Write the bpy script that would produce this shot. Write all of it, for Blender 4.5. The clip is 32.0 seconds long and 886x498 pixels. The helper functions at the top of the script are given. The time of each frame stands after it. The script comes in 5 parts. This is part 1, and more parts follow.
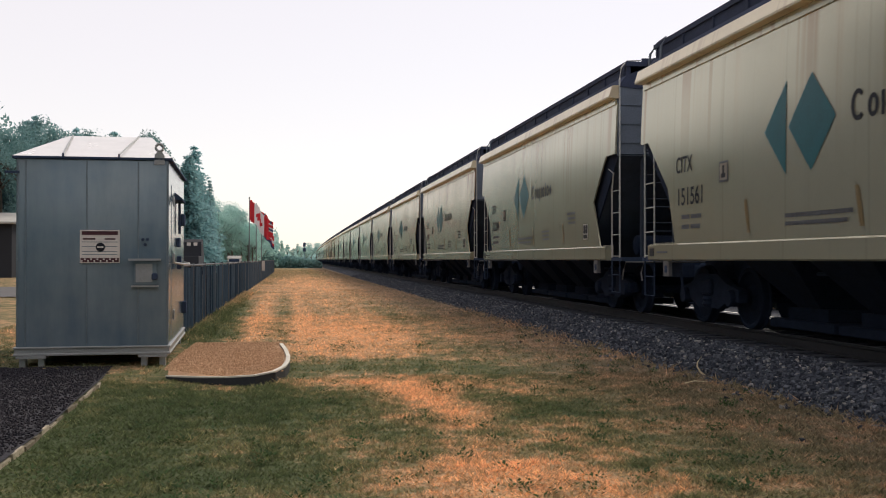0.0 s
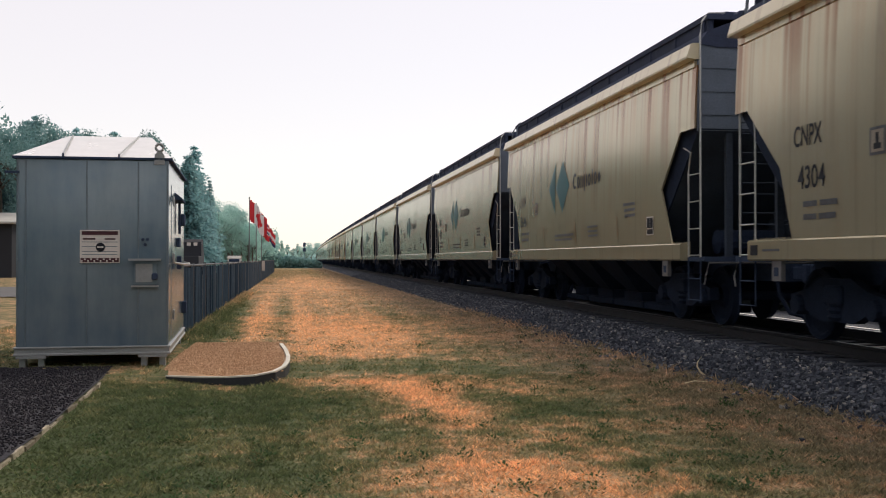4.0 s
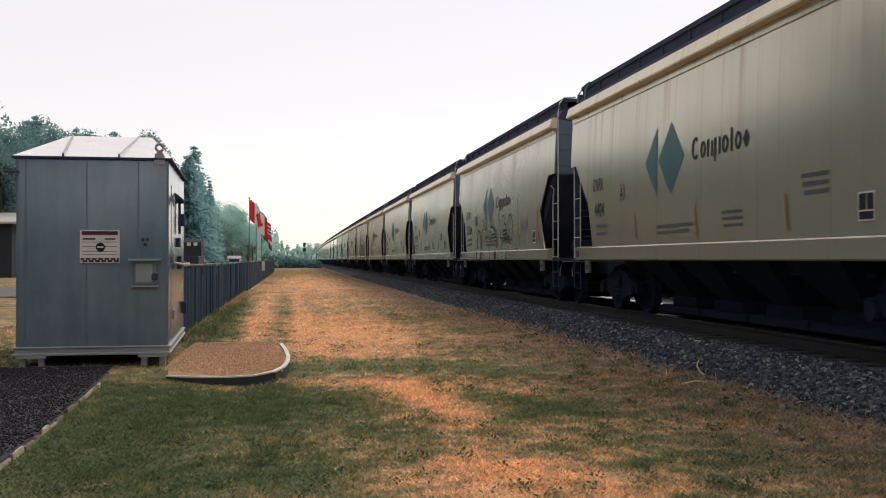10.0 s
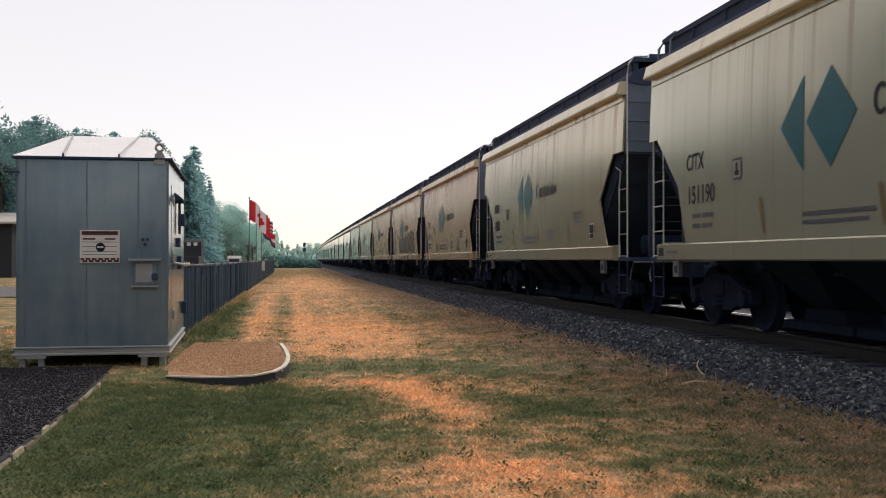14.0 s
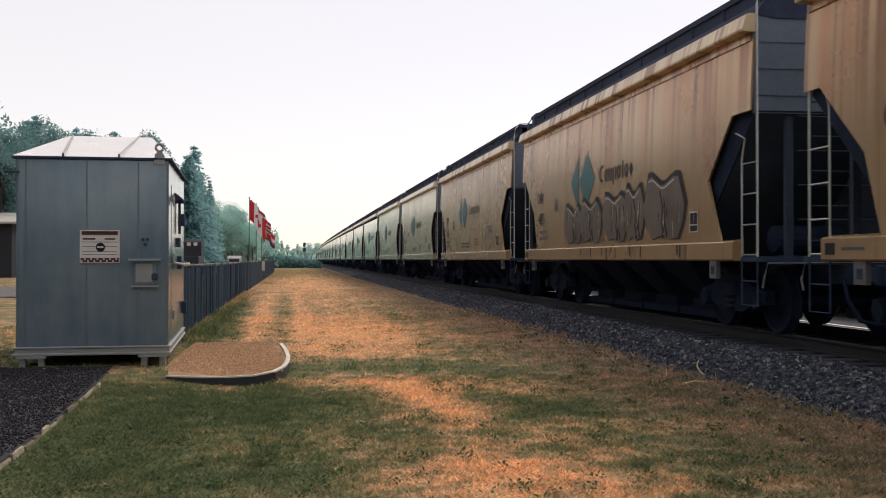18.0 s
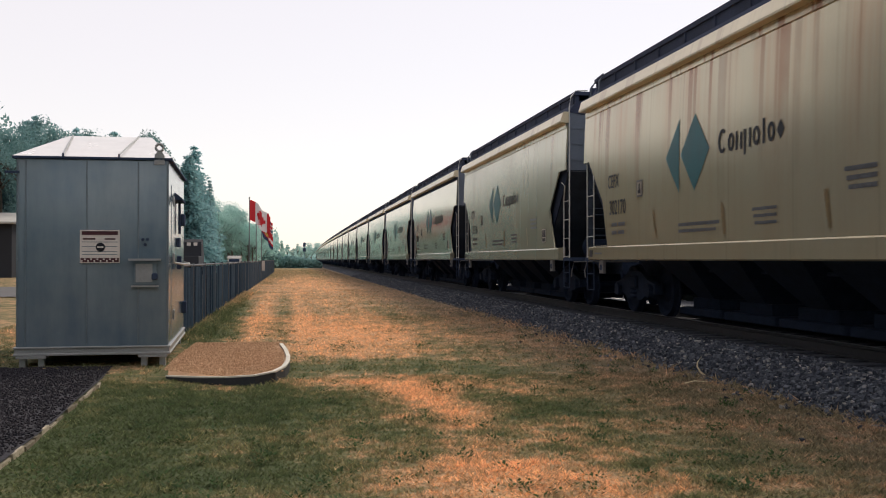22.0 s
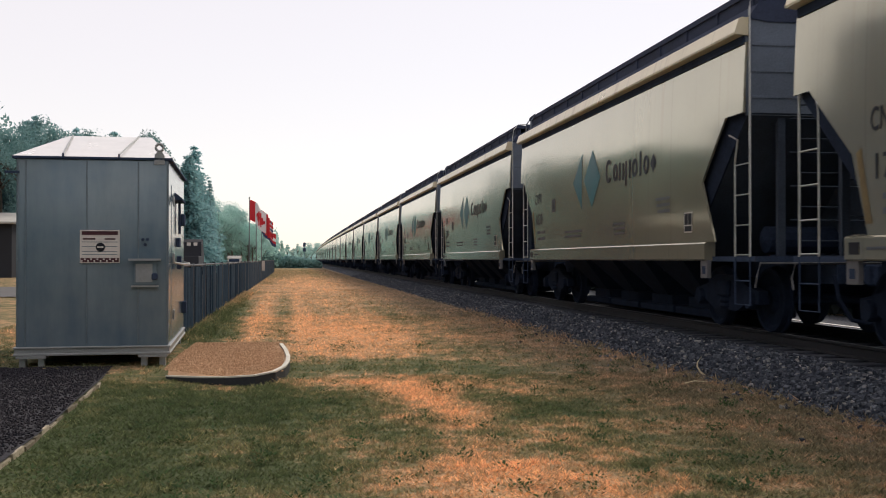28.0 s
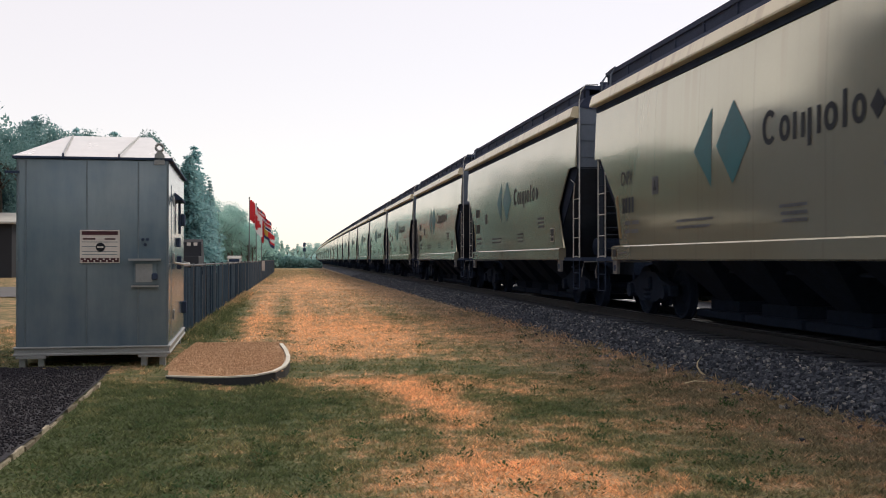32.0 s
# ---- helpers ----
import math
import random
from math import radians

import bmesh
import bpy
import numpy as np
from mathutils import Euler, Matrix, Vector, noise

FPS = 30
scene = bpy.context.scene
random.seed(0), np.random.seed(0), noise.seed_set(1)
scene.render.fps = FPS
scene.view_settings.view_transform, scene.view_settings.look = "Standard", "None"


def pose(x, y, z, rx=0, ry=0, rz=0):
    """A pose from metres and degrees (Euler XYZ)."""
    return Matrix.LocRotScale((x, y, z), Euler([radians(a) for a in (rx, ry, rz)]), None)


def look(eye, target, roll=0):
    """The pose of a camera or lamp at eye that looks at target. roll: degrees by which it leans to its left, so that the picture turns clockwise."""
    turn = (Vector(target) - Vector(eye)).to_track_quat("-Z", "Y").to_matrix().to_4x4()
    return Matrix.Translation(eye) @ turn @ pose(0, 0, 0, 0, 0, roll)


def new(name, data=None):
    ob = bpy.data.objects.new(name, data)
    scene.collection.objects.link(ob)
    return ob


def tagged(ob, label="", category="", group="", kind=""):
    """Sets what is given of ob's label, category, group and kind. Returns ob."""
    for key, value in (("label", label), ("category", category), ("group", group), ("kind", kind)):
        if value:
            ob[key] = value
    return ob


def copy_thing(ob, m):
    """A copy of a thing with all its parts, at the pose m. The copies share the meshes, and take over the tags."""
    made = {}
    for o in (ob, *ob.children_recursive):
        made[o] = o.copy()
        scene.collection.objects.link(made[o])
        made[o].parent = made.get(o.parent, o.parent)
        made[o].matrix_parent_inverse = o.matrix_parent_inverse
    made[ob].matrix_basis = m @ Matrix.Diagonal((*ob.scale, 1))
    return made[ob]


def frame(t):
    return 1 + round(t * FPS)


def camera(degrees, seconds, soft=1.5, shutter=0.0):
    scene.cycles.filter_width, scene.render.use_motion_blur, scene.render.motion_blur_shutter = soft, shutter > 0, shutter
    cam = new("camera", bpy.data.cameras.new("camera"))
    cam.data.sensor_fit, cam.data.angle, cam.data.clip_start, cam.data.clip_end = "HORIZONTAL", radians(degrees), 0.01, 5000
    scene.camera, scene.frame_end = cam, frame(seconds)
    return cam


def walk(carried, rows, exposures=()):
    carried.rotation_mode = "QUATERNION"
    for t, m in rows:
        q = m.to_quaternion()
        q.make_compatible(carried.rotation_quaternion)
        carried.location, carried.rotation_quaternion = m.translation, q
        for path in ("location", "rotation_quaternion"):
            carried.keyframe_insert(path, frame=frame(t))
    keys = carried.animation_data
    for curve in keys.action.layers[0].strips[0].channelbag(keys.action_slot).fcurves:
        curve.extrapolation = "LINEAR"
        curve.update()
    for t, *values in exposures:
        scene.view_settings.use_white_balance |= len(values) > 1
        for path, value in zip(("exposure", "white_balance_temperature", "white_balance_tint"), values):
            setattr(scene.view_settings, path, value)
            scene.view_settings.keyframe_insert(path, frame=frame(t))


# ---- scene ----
cam = camera(45.63, 32.0, soft=1.0, shutter=0.15)
EYE = Vector((0.0, 0.0, 1.45))
AHEAD = look(EYE, EYE + Vector((0.1459, 0.9893, 0.0098)))
walk(cam, [(0.0, AHEAD), (32.0, AHEAD)])

# ---- light: a bright hazy sky, a veiled sun ahead ----
world = bpy.data.worlds.new("world")
scene.world = world
world.use_nodes = True
wn, wl = world.node_tree.nodes, world.node_tree.links
SUN_EL, SUN_AZ = 45.0, 40.0
sky = wn.new("ShaderNodeTexSky")
sky.sky_type, sky.sun_disc = "NISHITA", False
sky.sun_elevation, sky.sun_rotation = radians(SUN_EL), radians(SUN_AZ)
sky.dust_density, sky.air_density = 0.3, 1.0
sky_light = wn["Background"]
wl.new(sky.outputs[0], sky_light.inputs["Color"])
sky_light.inputs["Strength"].default_value = 0.040
haze = wn.new("ShaderNodeBackground")
haze.inputs["Color"].default_value = (1.0, 0.885, 0.84, 1)
haze.inputs["Strength"].default_value = 0.79
both = wn.new("ShaderNodeAddShader")
wl.new(sky_light.outputs[0], both.inputs[0])
wl.new(haze.outputs[0], both.inputs[1])
wl.new(both.outputs[0], wn["World Output"].inputs["Surface"])
sun = new("sun", bpy.data.lights.new("sun", "SUN"))
sun.data.energy, sun.data.angle, sun.data.color = 2.1, radians(18), (1.0, 0.88, 0.72)
az, el = radians(SUN_AZ), radians(SUN_EL)
sun.matrix_world = look((0, 0, 60), Vector((0, 0, 60)) - Vector((math.sin(az) * math.cos(el), math.cos(az) * math.cos(el), math.sin(el))))
scene.view_settings.exposure = 0.0

# ---- the railway's line ----
KAPPA = 6.2e-5      # the line bends gently to the right
TRACK_X, RAIL_Z = 7.55, 0.42
PITCH = 14.96       # coupled length of one car


def car_y(k):
    """Centre of car k at the start: fifteen older cars, then newer ones."""
    return 10.55 + 14.985 * k if k < 15 else 11.15 + PITCH * k


def line_x(y):
    return TRACK_X + (KAPPA * y * y / 2 if y > 0 else 0.0)


def line_turn(y):
    return -math.degrees(math.atan(KAPPA * max(y, 0.0)))


def gone(t):
    """How far the train has rolled by t seconds."""
    q = t / 32.0
    return 268.547 * q + 16.575 * q ** 2 - 4.937 * q ** 3 + 1.903 * q ** 4


# ---- materials ----
def nodes_of(name):
    m = bpy.data.materials.new(name)
    m.use_nodes = True
    return m, m.node_tree.nodes, m.node_tree.links, m.node_tree.nodes["Principled BSDF"]


def noise_tex(n, l, vec, scale, detail=4.0, rough=0.6):
    x = n.new("ShaderNodeTexNoise")
    x.inputs["Scale"].default_value, x.inputs["Detail"].default_value, x.inputs["Roughness"].default_value = scale, detail, rough
    if vec is not None:
        l.new(vec, x.inputs["Vector"])
    return x.outputs["Fac"]


def ramp(n, l, fac, stops):
    x = n.new("ShaderNodeValToRGB")
    e = x.color_ramp.elements
    while len(e) < len(stops):
        e.new(0.5)
    for k, (p, c) in zip(e, stops):
        k.position, k.color = p, (*c, 1) if len(c) == 3 else c
    l.new(fac, x.inputs["Fac"])
    return x.outputs["Color"]


def mix(n, l, fac, a, b, how="MIX"):
    x = n.new("ShaderNodeMix")
    x.data_type, x.blend_type = "RGBA", how
    for sock, v in ((x.inputs[0], fac), (x.inputs[6], a), (x.inputs[7], b)):
        if isinstance(v, (int, float)):
            sock.default_value = v
        elif isinstance(v, tuple):
            sock.default_value = (*v, 1)
        else:
            l.new(v, sock)
    return x.outputs[2]


def maths(n, l, op, a, b=0.0, clamp=False):
    x = n.new("ShaderNodeMath")
    x.operation, x.use_clamp = op, clamp
    for sock, v in ((x.inputs[0], a), (x.inputs[1], b)):
        if isinstance(v, (int, float)):
            sock.default_value = v
        else:
            l.new(v, sock)
    return x.outputs[0]


def bump(n, l, bsdf, height, strength, dist=0.01):
    x = n.new("ShaderNodeBump")
    x.inputs["Strength"].default_value, x.inputs["Distance"].default_value = strength, dist
    l.new(height, x.inputs["Height"])
    l.new(x.outputs[0], bsdf.inputs["Normal"])


def object_coords(n, l, spread=True, stretch=(1, 1, 1)):
    """Object coordinates, moved apart for each object."""
    c = n.new("ShaderNodeTexCoord")
    m = n.new("ShaderNodeVectorMath")
    m.operation = "MULTIPLY_ADD"
    l.new(c.outputs["Object"], m.inputs[0])
    m.inputs[1].default_value = stretch
    if spread:
        info = n.new("ShaderNodeObjectInfo")
        s = maths(n, l, "MULTIPLY", info.outputs["Random"], 61.0)
        l.new(s, m.inputs[2])
    return m.outputs[0]


def simple(name, colour, rough=0.6, metal=0.0, vary=0.25, scale=6.0, bumpy=0.1, fine=40.0, spread=True, spec=0.5):
    """Paint, metal, plastic or wood with stains at two scales."""
    m, n, l, b = nodes_of(name)
    v = object_coords(n, l, spread)
    big, small = noise_tex(n, l, v, scale), noise_tex(n, l, v, fine, 3)
    both_scales = maths(n, l, "ADD", maths(n, l, "MULTIPLY", big, 0.6), maths(n, l, "MULTIPLY", small, 0.4))
    dark = tuple(c * (1 - vary) for c in colour)
    light = tuple(min(1, c * (1 + vary)) for c in colour)
    l.new(ramp(n, l, both_scales, [(0.3, dark), (0.7, light)]), b.inputs["Base Color"])
    l.new(maths(n, l, "ADD", maths(n, l, "MULTIPLY", big, 0.2), rough - 0.1, True), b.inputs["Roughness"])
    b.inputs["Metallic"].default_value = metal
    b.inputs["Specular IOR Level"].default_value = spec
    if bumpy:
        bump(n, l, b, small, bumpy)
    return m


def car_paint(name, base, rust, rough, dirt=0.35, waves=0.0, metal=0.0):
    """Weathered hopper paint: vertical rust runs, dust and grey grime."""
    m, n, l, b = nodes_of(name)
    v = object_coords(n, l, True)
    vs = object_coords(n, l, True, (1.0, 2.2, 0.16))
    vf = object_coords(n, l, True, (1.0, 4.0, 0.07))
    big = noise_tex(n, l, v, 0.55, 5, 0.6)
    runs = noise_tex(n, l, vs, 1.3, 5, 0.65)
    fine = noise_tex(n, l, vf, 1.6, 4, 0.6)
    grain = noise_tex(n, l, v, 22.0, 4, 0.6)
    colour = mix(n, l, ramp(n, l, big, [(0.35, (0, 0, 0)), (0.7, (dirt, dirt, dirt))]), base, tuple(c * 0.62 for c in base))
    colour = mix(n, l, ramp(n, l, fine, [(0.58, (0, 0, 0)), (0.80, (dirt, dirt, dirt))]), colour, (0.19, 0.17, 0.14))
    c = n.new("ShaderNodeTexCoord")
    sep = n.new("ShaderNodeSeparateXYZ")
    l.new(c.outputs["Object"], sep.inputs[0])
    high = maths(n, l, "ADD", maths(n, l, "MULTIPLY", maths(n, l, "SUBTRACT", sep.outputs[2], 1.9), 0.5), maths(n, l, "MULTIPLY", maths(n, l, "SUBTRACT", big, 0.5), 2.0), True)
    wide = ramp(n, l, runs, [(0.56 - 0.22 * rust, (0, 0, 0)), (0.74, (0.9 * rust, 0.9 * rust, 0.9 * rust))])
    colour = mix(n, l, maths(n, l, "MULTIPLY", wide, maths(n, l, "ADD", maths(n, l, "MULTIPLY", high, 0.8), 0.2)), colour, (0.50, 0.155, 0.038))
    narrow = ramp(n, l, noise_tex(n, l, vf, 0.8, 3, 0.5), [(0.62 - 0.06 * rust, (0, 0, 0)), (0.66, (0.8 * rust,) * 3)])
    colour = mix(n, l, maths(n, l, "MULTIPLY", narrow, high), colour, (0.16, 0.062, 0.024))
    # runs of rust from the roof edge, and faint upright welds
    vr = object_coords(n, l, True, (0.0, 3.4, 0.03))
    fall = maths(n, l, "ADD", maths(n, l, "MULTIPLY", maths(n, l, "SUBTRACT", sep.outputs[2], 2.2), 0.55), maths(n, l, "SUBTRACT", big, 0.5), True)
    mark = maths(n, l, "MULTIPLY", ramp(n, l, noise_tex(n, l, vr, 1.0, 2, 0.5), [(0.585 - 0.05 * rust, (0, 0, 0)), (0.65 - 0.06 * rust, (1, 1, 1))]), fall)
    colour = mix(n, l, maths(n, l, "MULTIPLY", mark, min(0.9, 0.08 + 2.2 * rust)), colour, (0.25, 0.085, 0.022))
    weld_line = maths(n, l, "LESS_THAN", maths(n, l, "PINGPONG", maths(n, l, "ADD", sep.outputs[1], 0.4), 0.93), 0.018)
    colour = mix(n, l, maths(n, l, "MULTIPLY", weld_line, 0.14), colour, (0.12, 0.10, 0.07))
    colour = mix(n, l, maths(n, l, "MULTIPLY", grain, 0.25), colour, tuple(c * 0.7 for c in base))
    l.new(colour, b.inputs["Base Color"])
    l.new(maths(n, l, "ADD", maths(n, l, "MULTIPLY", big, 0.14), rough - 0.07, True), b.inputs["Roughness"])
    b.inputs["Metallic"].default_value = metal
    h = maths(n, l, "ADD", maths(n, l, "MULTIPLY", grain, 0.006), maths(n, l, "MULTIPLY", noise_tex(n, l, v, 1.1, 2), waves))
    bump(n, l, b, h, 0.35, 0.05)
    return m


CREAM = car_paint("cream_car_paint", (0.61, 0.595, 0.44), 0.16, 0.20, 0.20, 0.06, 0.55)
CREAM_STREAKED = car_paint("streaked_cream_car_paint", (0.64, 0.58, 0.395), 0.55, 0.21, 0.20, 0.06, 0.55)
CREAM_RUSTY = car_paint("rusty_cream_car_paint", (0.64, 0.45, 0.25), 1.0, 0.26, 0.10, 0.07, 0.5)
GREY_GLOSS = car_paint("glossy_grey_car_paint", (0.61, 0.58, 0.44), 0.02, 0.11, 0.2, 0.13, 0.64)
# chord paints, set paler than the sides to carry the sky's brightness
CHORD_SKYLIT_RUSTED = car_paint("rusted_trim_paint", (0.80, 0.66, 0.42), 0.55, 0.35, 0.2, 0.02, 0.3)
CHORD_SKYLIT = car_paint("pale_trim_paint", (0.88, 0.79, 0.56), 0.06, 0.30, 0.3, 0.02, 0.3)
FADED = simple("faded_white_decal", (0.30, 0.27, 0.22), 0.5, 0.0, 0.3, 4.0, 0.03)
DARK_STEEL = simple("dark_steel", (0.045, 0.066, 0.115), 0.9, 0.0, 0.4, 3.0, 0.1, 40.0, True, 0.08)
END_GREY = simple("end_sheet_grey", (0.13, 0.165, 0.22), 0.6, 0.0, 0.3, 1.2)
ROOF_GREY = simple("roof_grey", (0.045, 0.058, 0.10), 0.8, 0.0, 0.35, 1.2, 0.1, 40.0, True, 0.15)
# dark tone stands for the shade inside the car ends
RECESS_SHADE = simple("slope_sheet_dark", (0.045, 0.060, 0.085), 0.85, 0.0, 0.35, 1.5, 0.1, 40.0, True, 0.2)
LADDER_STEEL = simple("ladder_steel", (0.46, 0.47, 0.46), 0.35, 0.4, 0.25, 5.0)
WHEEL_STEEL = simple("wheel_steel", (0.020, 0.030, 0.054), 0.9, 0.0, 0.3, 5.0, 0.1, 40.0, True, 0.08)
TEAL = simple("teal_decal", (0.012, 0.120, 0.145), 0.36, 0.0, 0.25, 2.0, 0.01, 40.0, True, 0.28)
INK = simple("black_lettering", (0.012, 0.015, 0.022), 0.50, 0.0, 0.3, 4.0, 0.01, 40.0, True, 0.22)
SMALL_INK = simple("faded_lettering", (0.080, 0.088, 0.102), 0.6, 0.0, 0.35, 9.0, 0.03)
WHITE_DECAL = simple("white_decal", (0.62, 0.60, 0.55), 0.5, 0.0, 0.2, 4.0, 0.03)
YELLOW = simple("yellow_stripe", (0.17, 0.125, 0.05), 0.55, 0.0, 0.3, 5.0, 0.03)
BRACKET = simple("bracket_grey", (0.15, 0.155, 0.17), 0.6, 0.1, 0.25, 6.0)
RAIL_STEEL = simple("rail_steel", (0.022, 0.022, 0.026), 0.7, 0.2, 0.3, 3.0, 0.1, 40.0, False)
RAIL_HEAD = simple("worn_rail_head", (0.16, 0.165, 0.18), 0.45, 0.6, 0.2, 3.0, 0.02, 40.0, False)
TIE_WOOD = simple("creosoted_tie", (0.040, 0.046, 0.062), 0.85, 0.0, 0.4, 2.0, 0.4)
SPRAY_BLACK = simple("black_spray_paint", (0.03, 0.033, 0.042), 0.5, 0.0, 0.3, 4.0, 0.03, 40.0, True, 0.12)
SPRAY_SILVER = simple("silver_spray_paint", (0.16, 0.125, 0.095), 0.4, 0.3, 0.45, 2.0, 0.03)
RUST_RUN = simple("rust_run", (0.30, 0.12, 0.04), 0.8, 0.0, 0.4, 3.0, 0.03)


# ---- mesh helpers ----
def finish(name, bm, material, smooth=False):
    bmesh.ops.recalc_face_normals(bm, faces=bm.faces)
    me = bpy.data.meshes.new(name)
    bm.to_mesh(me)
    bm.free()
    for m in (material if isinstance(material, (list, tuple)) else [material]):
        me.materials.append(m)
    if smooth:
        for p in me.polygons:
            p.use_smooth = True
        me.set_sharp_from_angle(angle=radians(25))
    return me


def part(name, bm, material, parent, label="", smooth=False):
    ob = new(name, finish(name, bm, material, smooth))
    ob.parent = parent
    return tagged(ob, label)


def again(ob, x=0, y=0, z=0, rx=0, ry=0, rz=0, parent=None):
    """Another part on the same mesh, moved."""
    o = new(ob.name.split(".")[0], ob.data)
    o.parent = parent or ob.parent
    o.matrix_basis = pose(x, y, z, rx, ry, rz)
    if "label" in ob:
        o["label"] = ob["label"]
    return o


def thing(name, at, label, category, group="", kind="", rz=0):
    e = new(name)
    e.matrix_basis = pose(*at, 0, 0, rz)
    return tagged(e, label, category, group, kind)


def box(bm, x0, x1, y0, y1, z0, z1, bev=0.0):
    b2 = bmesh.new() if bev else bm
    vs = [b2.verts.new((x, y, z)) for x in (x0, x1) for y in (y0, y1) for z in (z0, z1)]
    for f in ((0, 1, 3, 2), (4, 6, 7, 5), (0, 4, 5, 1), (2, 3, 7, 6), (0, 2, 6, 4), (1, 5, 7, 3)):
        b2.faces.new([vs[i] for i in f])
    if bev:
        bmesh.ops.recalc_face_normals(b2, faces=b2.faces)
        bmesh.ops.bevel(b2, geom=b2.edges[:], offset=bev, segments=1, affect="EDGES")
        weld(bm, b2)
    return bm


def weld(bm, other):
    tmp = bpy.data.meshes.new("tmp")
    other.to_mesh(tmp)
    other.free()
    bm.from_mesh(tmp)
    bpy.data.meshes.remove(tmp)


def tube(bm, pts, r, sides=6, r2=None):
    """A round bar along points, with closed ends."""
    pts = [Vector(p) for p in pts]
    rings = []
    for i, p in enumerate(pts):
        d = (pts[min(i + 1, len(pts) - 1)] - pts[max(i - 1, 0)]).normalized()
        a = d.cross(Vector((0, 0, 1)) if abs(d.z) < 0.9 else Vector((1, 0, 0))).normalized()
        c = d.cross(a)
        rr = r if r2 is None else r + (r2 - r) * i / (len(pts) - 1)
        rings.append([bm.verts.new(p + (a * math.cos(k * math.tau / sides) + c * math.sin(k * math.tau / sides)) * rr) for k in range(sides)])
    for u, v in zip(rings, rings[1:]):
        for k in range(sides):
            bm.faces.new((u[k], u[(k + 1) % sides], v[(k + 1) % sides], v[k]))
    bm.faces.new(rings[0])
    bm.faces.new(rings[-1])
    return bm


def extrude(bm, outline, axis, a, b):
    """A prism: an outline of (u, v) pairs drawn along x, y or z from a to b."""
    def put(u, v, w):
        return {"x": (w, u, v), "y": (u, w, v), "z": (u, v, w)}[axis]
    lo = [bm.verts.new(put(u, v, a)) for u, v in outline]
    hi = [bm.verts.new(put(u, v, b)) for u, v in outline]
    n = len(outline)
    for i in range(n):
        bm.faces.new((lo[i], lo[(i + 1) % n], hi[(i + 1) % n], hi[i]))
    bm.faces.new(lo)
    bm.faces.new(hi)
    return bm


def disc_profile(bm, profile, sides=20, axis="x"):
    """A turned body: (along, radius) pairs round an axis."""
    rings = []
    for u, r in profile:
        ring = []
        for k in range(sides):
            a = k * math.tau / sides
            ring.append(bm.verts.new((u, r * math.cos(a), r * math.sin(a)) if axis == "x" else (r * math.cos(a), r * math.sin(a), u)))
        rings.append(ring)
    for u, v in zip(rings, rings[1:]):
        for k in range(sides):
            bm.faces.new((u[k], u[(k + 1) % sides], v[(k + 1) % sides], v[k]))
    bm.faces.new(rings[0])
    bm.faces.new(rings[-1])
    return bm


def raw(name, verts, faces, material, parent=None, smooth=False):
    me = bpy.data.meshes.new(name)
    me.from_pydata([tuple(v) for v in verts], [], [tuple(f) for f in faces])
    for m in (material if isinstance(material, (list, tuple)) else [material]):
        me.materials.append(m)
    if smooth:
        me.polygons.foreach_set("use_smooth", [True] * len(me.polygons))
    ob = new(name, me)
    if parent:
        ob.parent = parent
    return ob


# ---- hopper car: local x across (the near side is negative), y along the line, z above the rail ----
def side_x(z):
    """How far out the curved side stands at height z."""
    q = max(0.0, min(1.0, (z - 2.25) / 1.7))
    return 1.592 - 0.055 * q * q - 0.012 * max(0.0, 1.6 - z)


def side_ends(z):
    """Where the side sheet ends at height z: towards the far end and the near end."""
    if z >= 2.98:
        return 6.77, -6.77
    if z >= 2.15:
        q = (z - 2.15) / 0.83
        return 5.45 + q * 0.95, -(5.39 + q * 0.81)
    q = (z - 1.28) / 0.87
    return 5.15 + 0.30 * q, -(5.84 - 0.45 * q)


def side_sheet_mesh(sign, material):
    bm = bmesh.new()
    zs = [1.28, 1.55, 1.85, 2.15, 2.35, 2.55, 2.75, 2.979, 2.98, 3.15, 3.3, 3.45, 3.6, 3.75, 3.92]
    n = 14
    grids = []
    for inset in (0.0, 0.03):
        g = []
        for z in zs:
            far, near = side_ends(z)
            g.append([bm.verts.new((sign * (side_x(z) - inset), near + (far - near) * i / n, z)) for i in range(n + 1)])
        grids.append(g)
        for r0, r1 in zip(g, g[1:]):
            for i in range(n):
                bm.faces.new((r0[i], r0[i + 1], r1[i + 1], r1[i]))
    a, b = grids
    rim_a = a[0][:] + [r[-1] for r in a[1:]] + a[-1][-2::-1] + [r[0] for r in a[-2:0:-1]]
    rim_b = b[0][:] + [r[-1] for r in b[1:]] + b[-1][-2::-1] + [r[0] for r in b[-2:0:-1]]
    for i in range(len(rim_a)):
        j = (i + 1) % len(rim_a)
        bm.faces.new((rim_a[i], rim_a[j], rim_b[j], rim_b[i]))
    return bm


def flat_on_side(outline, lift=0.007, steps=1):
    """A thin sheet of paint that follows the near side: outline of (along, z), along runs to the right as one reads."""
    bm = bmesh.new()
    f = bm.faces.new([bm.verts.new((0, -u, z)) for u, z in outline])
    if steps > 1:
        zs = [z for _, z in outline]
        lo, hi = min(zs), max(zs)
        for k in range(1, steps):
            bmesh.ops.bisect_plane(bm, geom=bm.verts[:] + bm.edges[:] + bm.faces[:], plane_co=(0, 0, lo + (hi - lo) * k / steps), plane_no=(0, 0, 1))
    for v in bm.verts:
        v.co.x = -side_x(v.co.z) - lift
    return bm


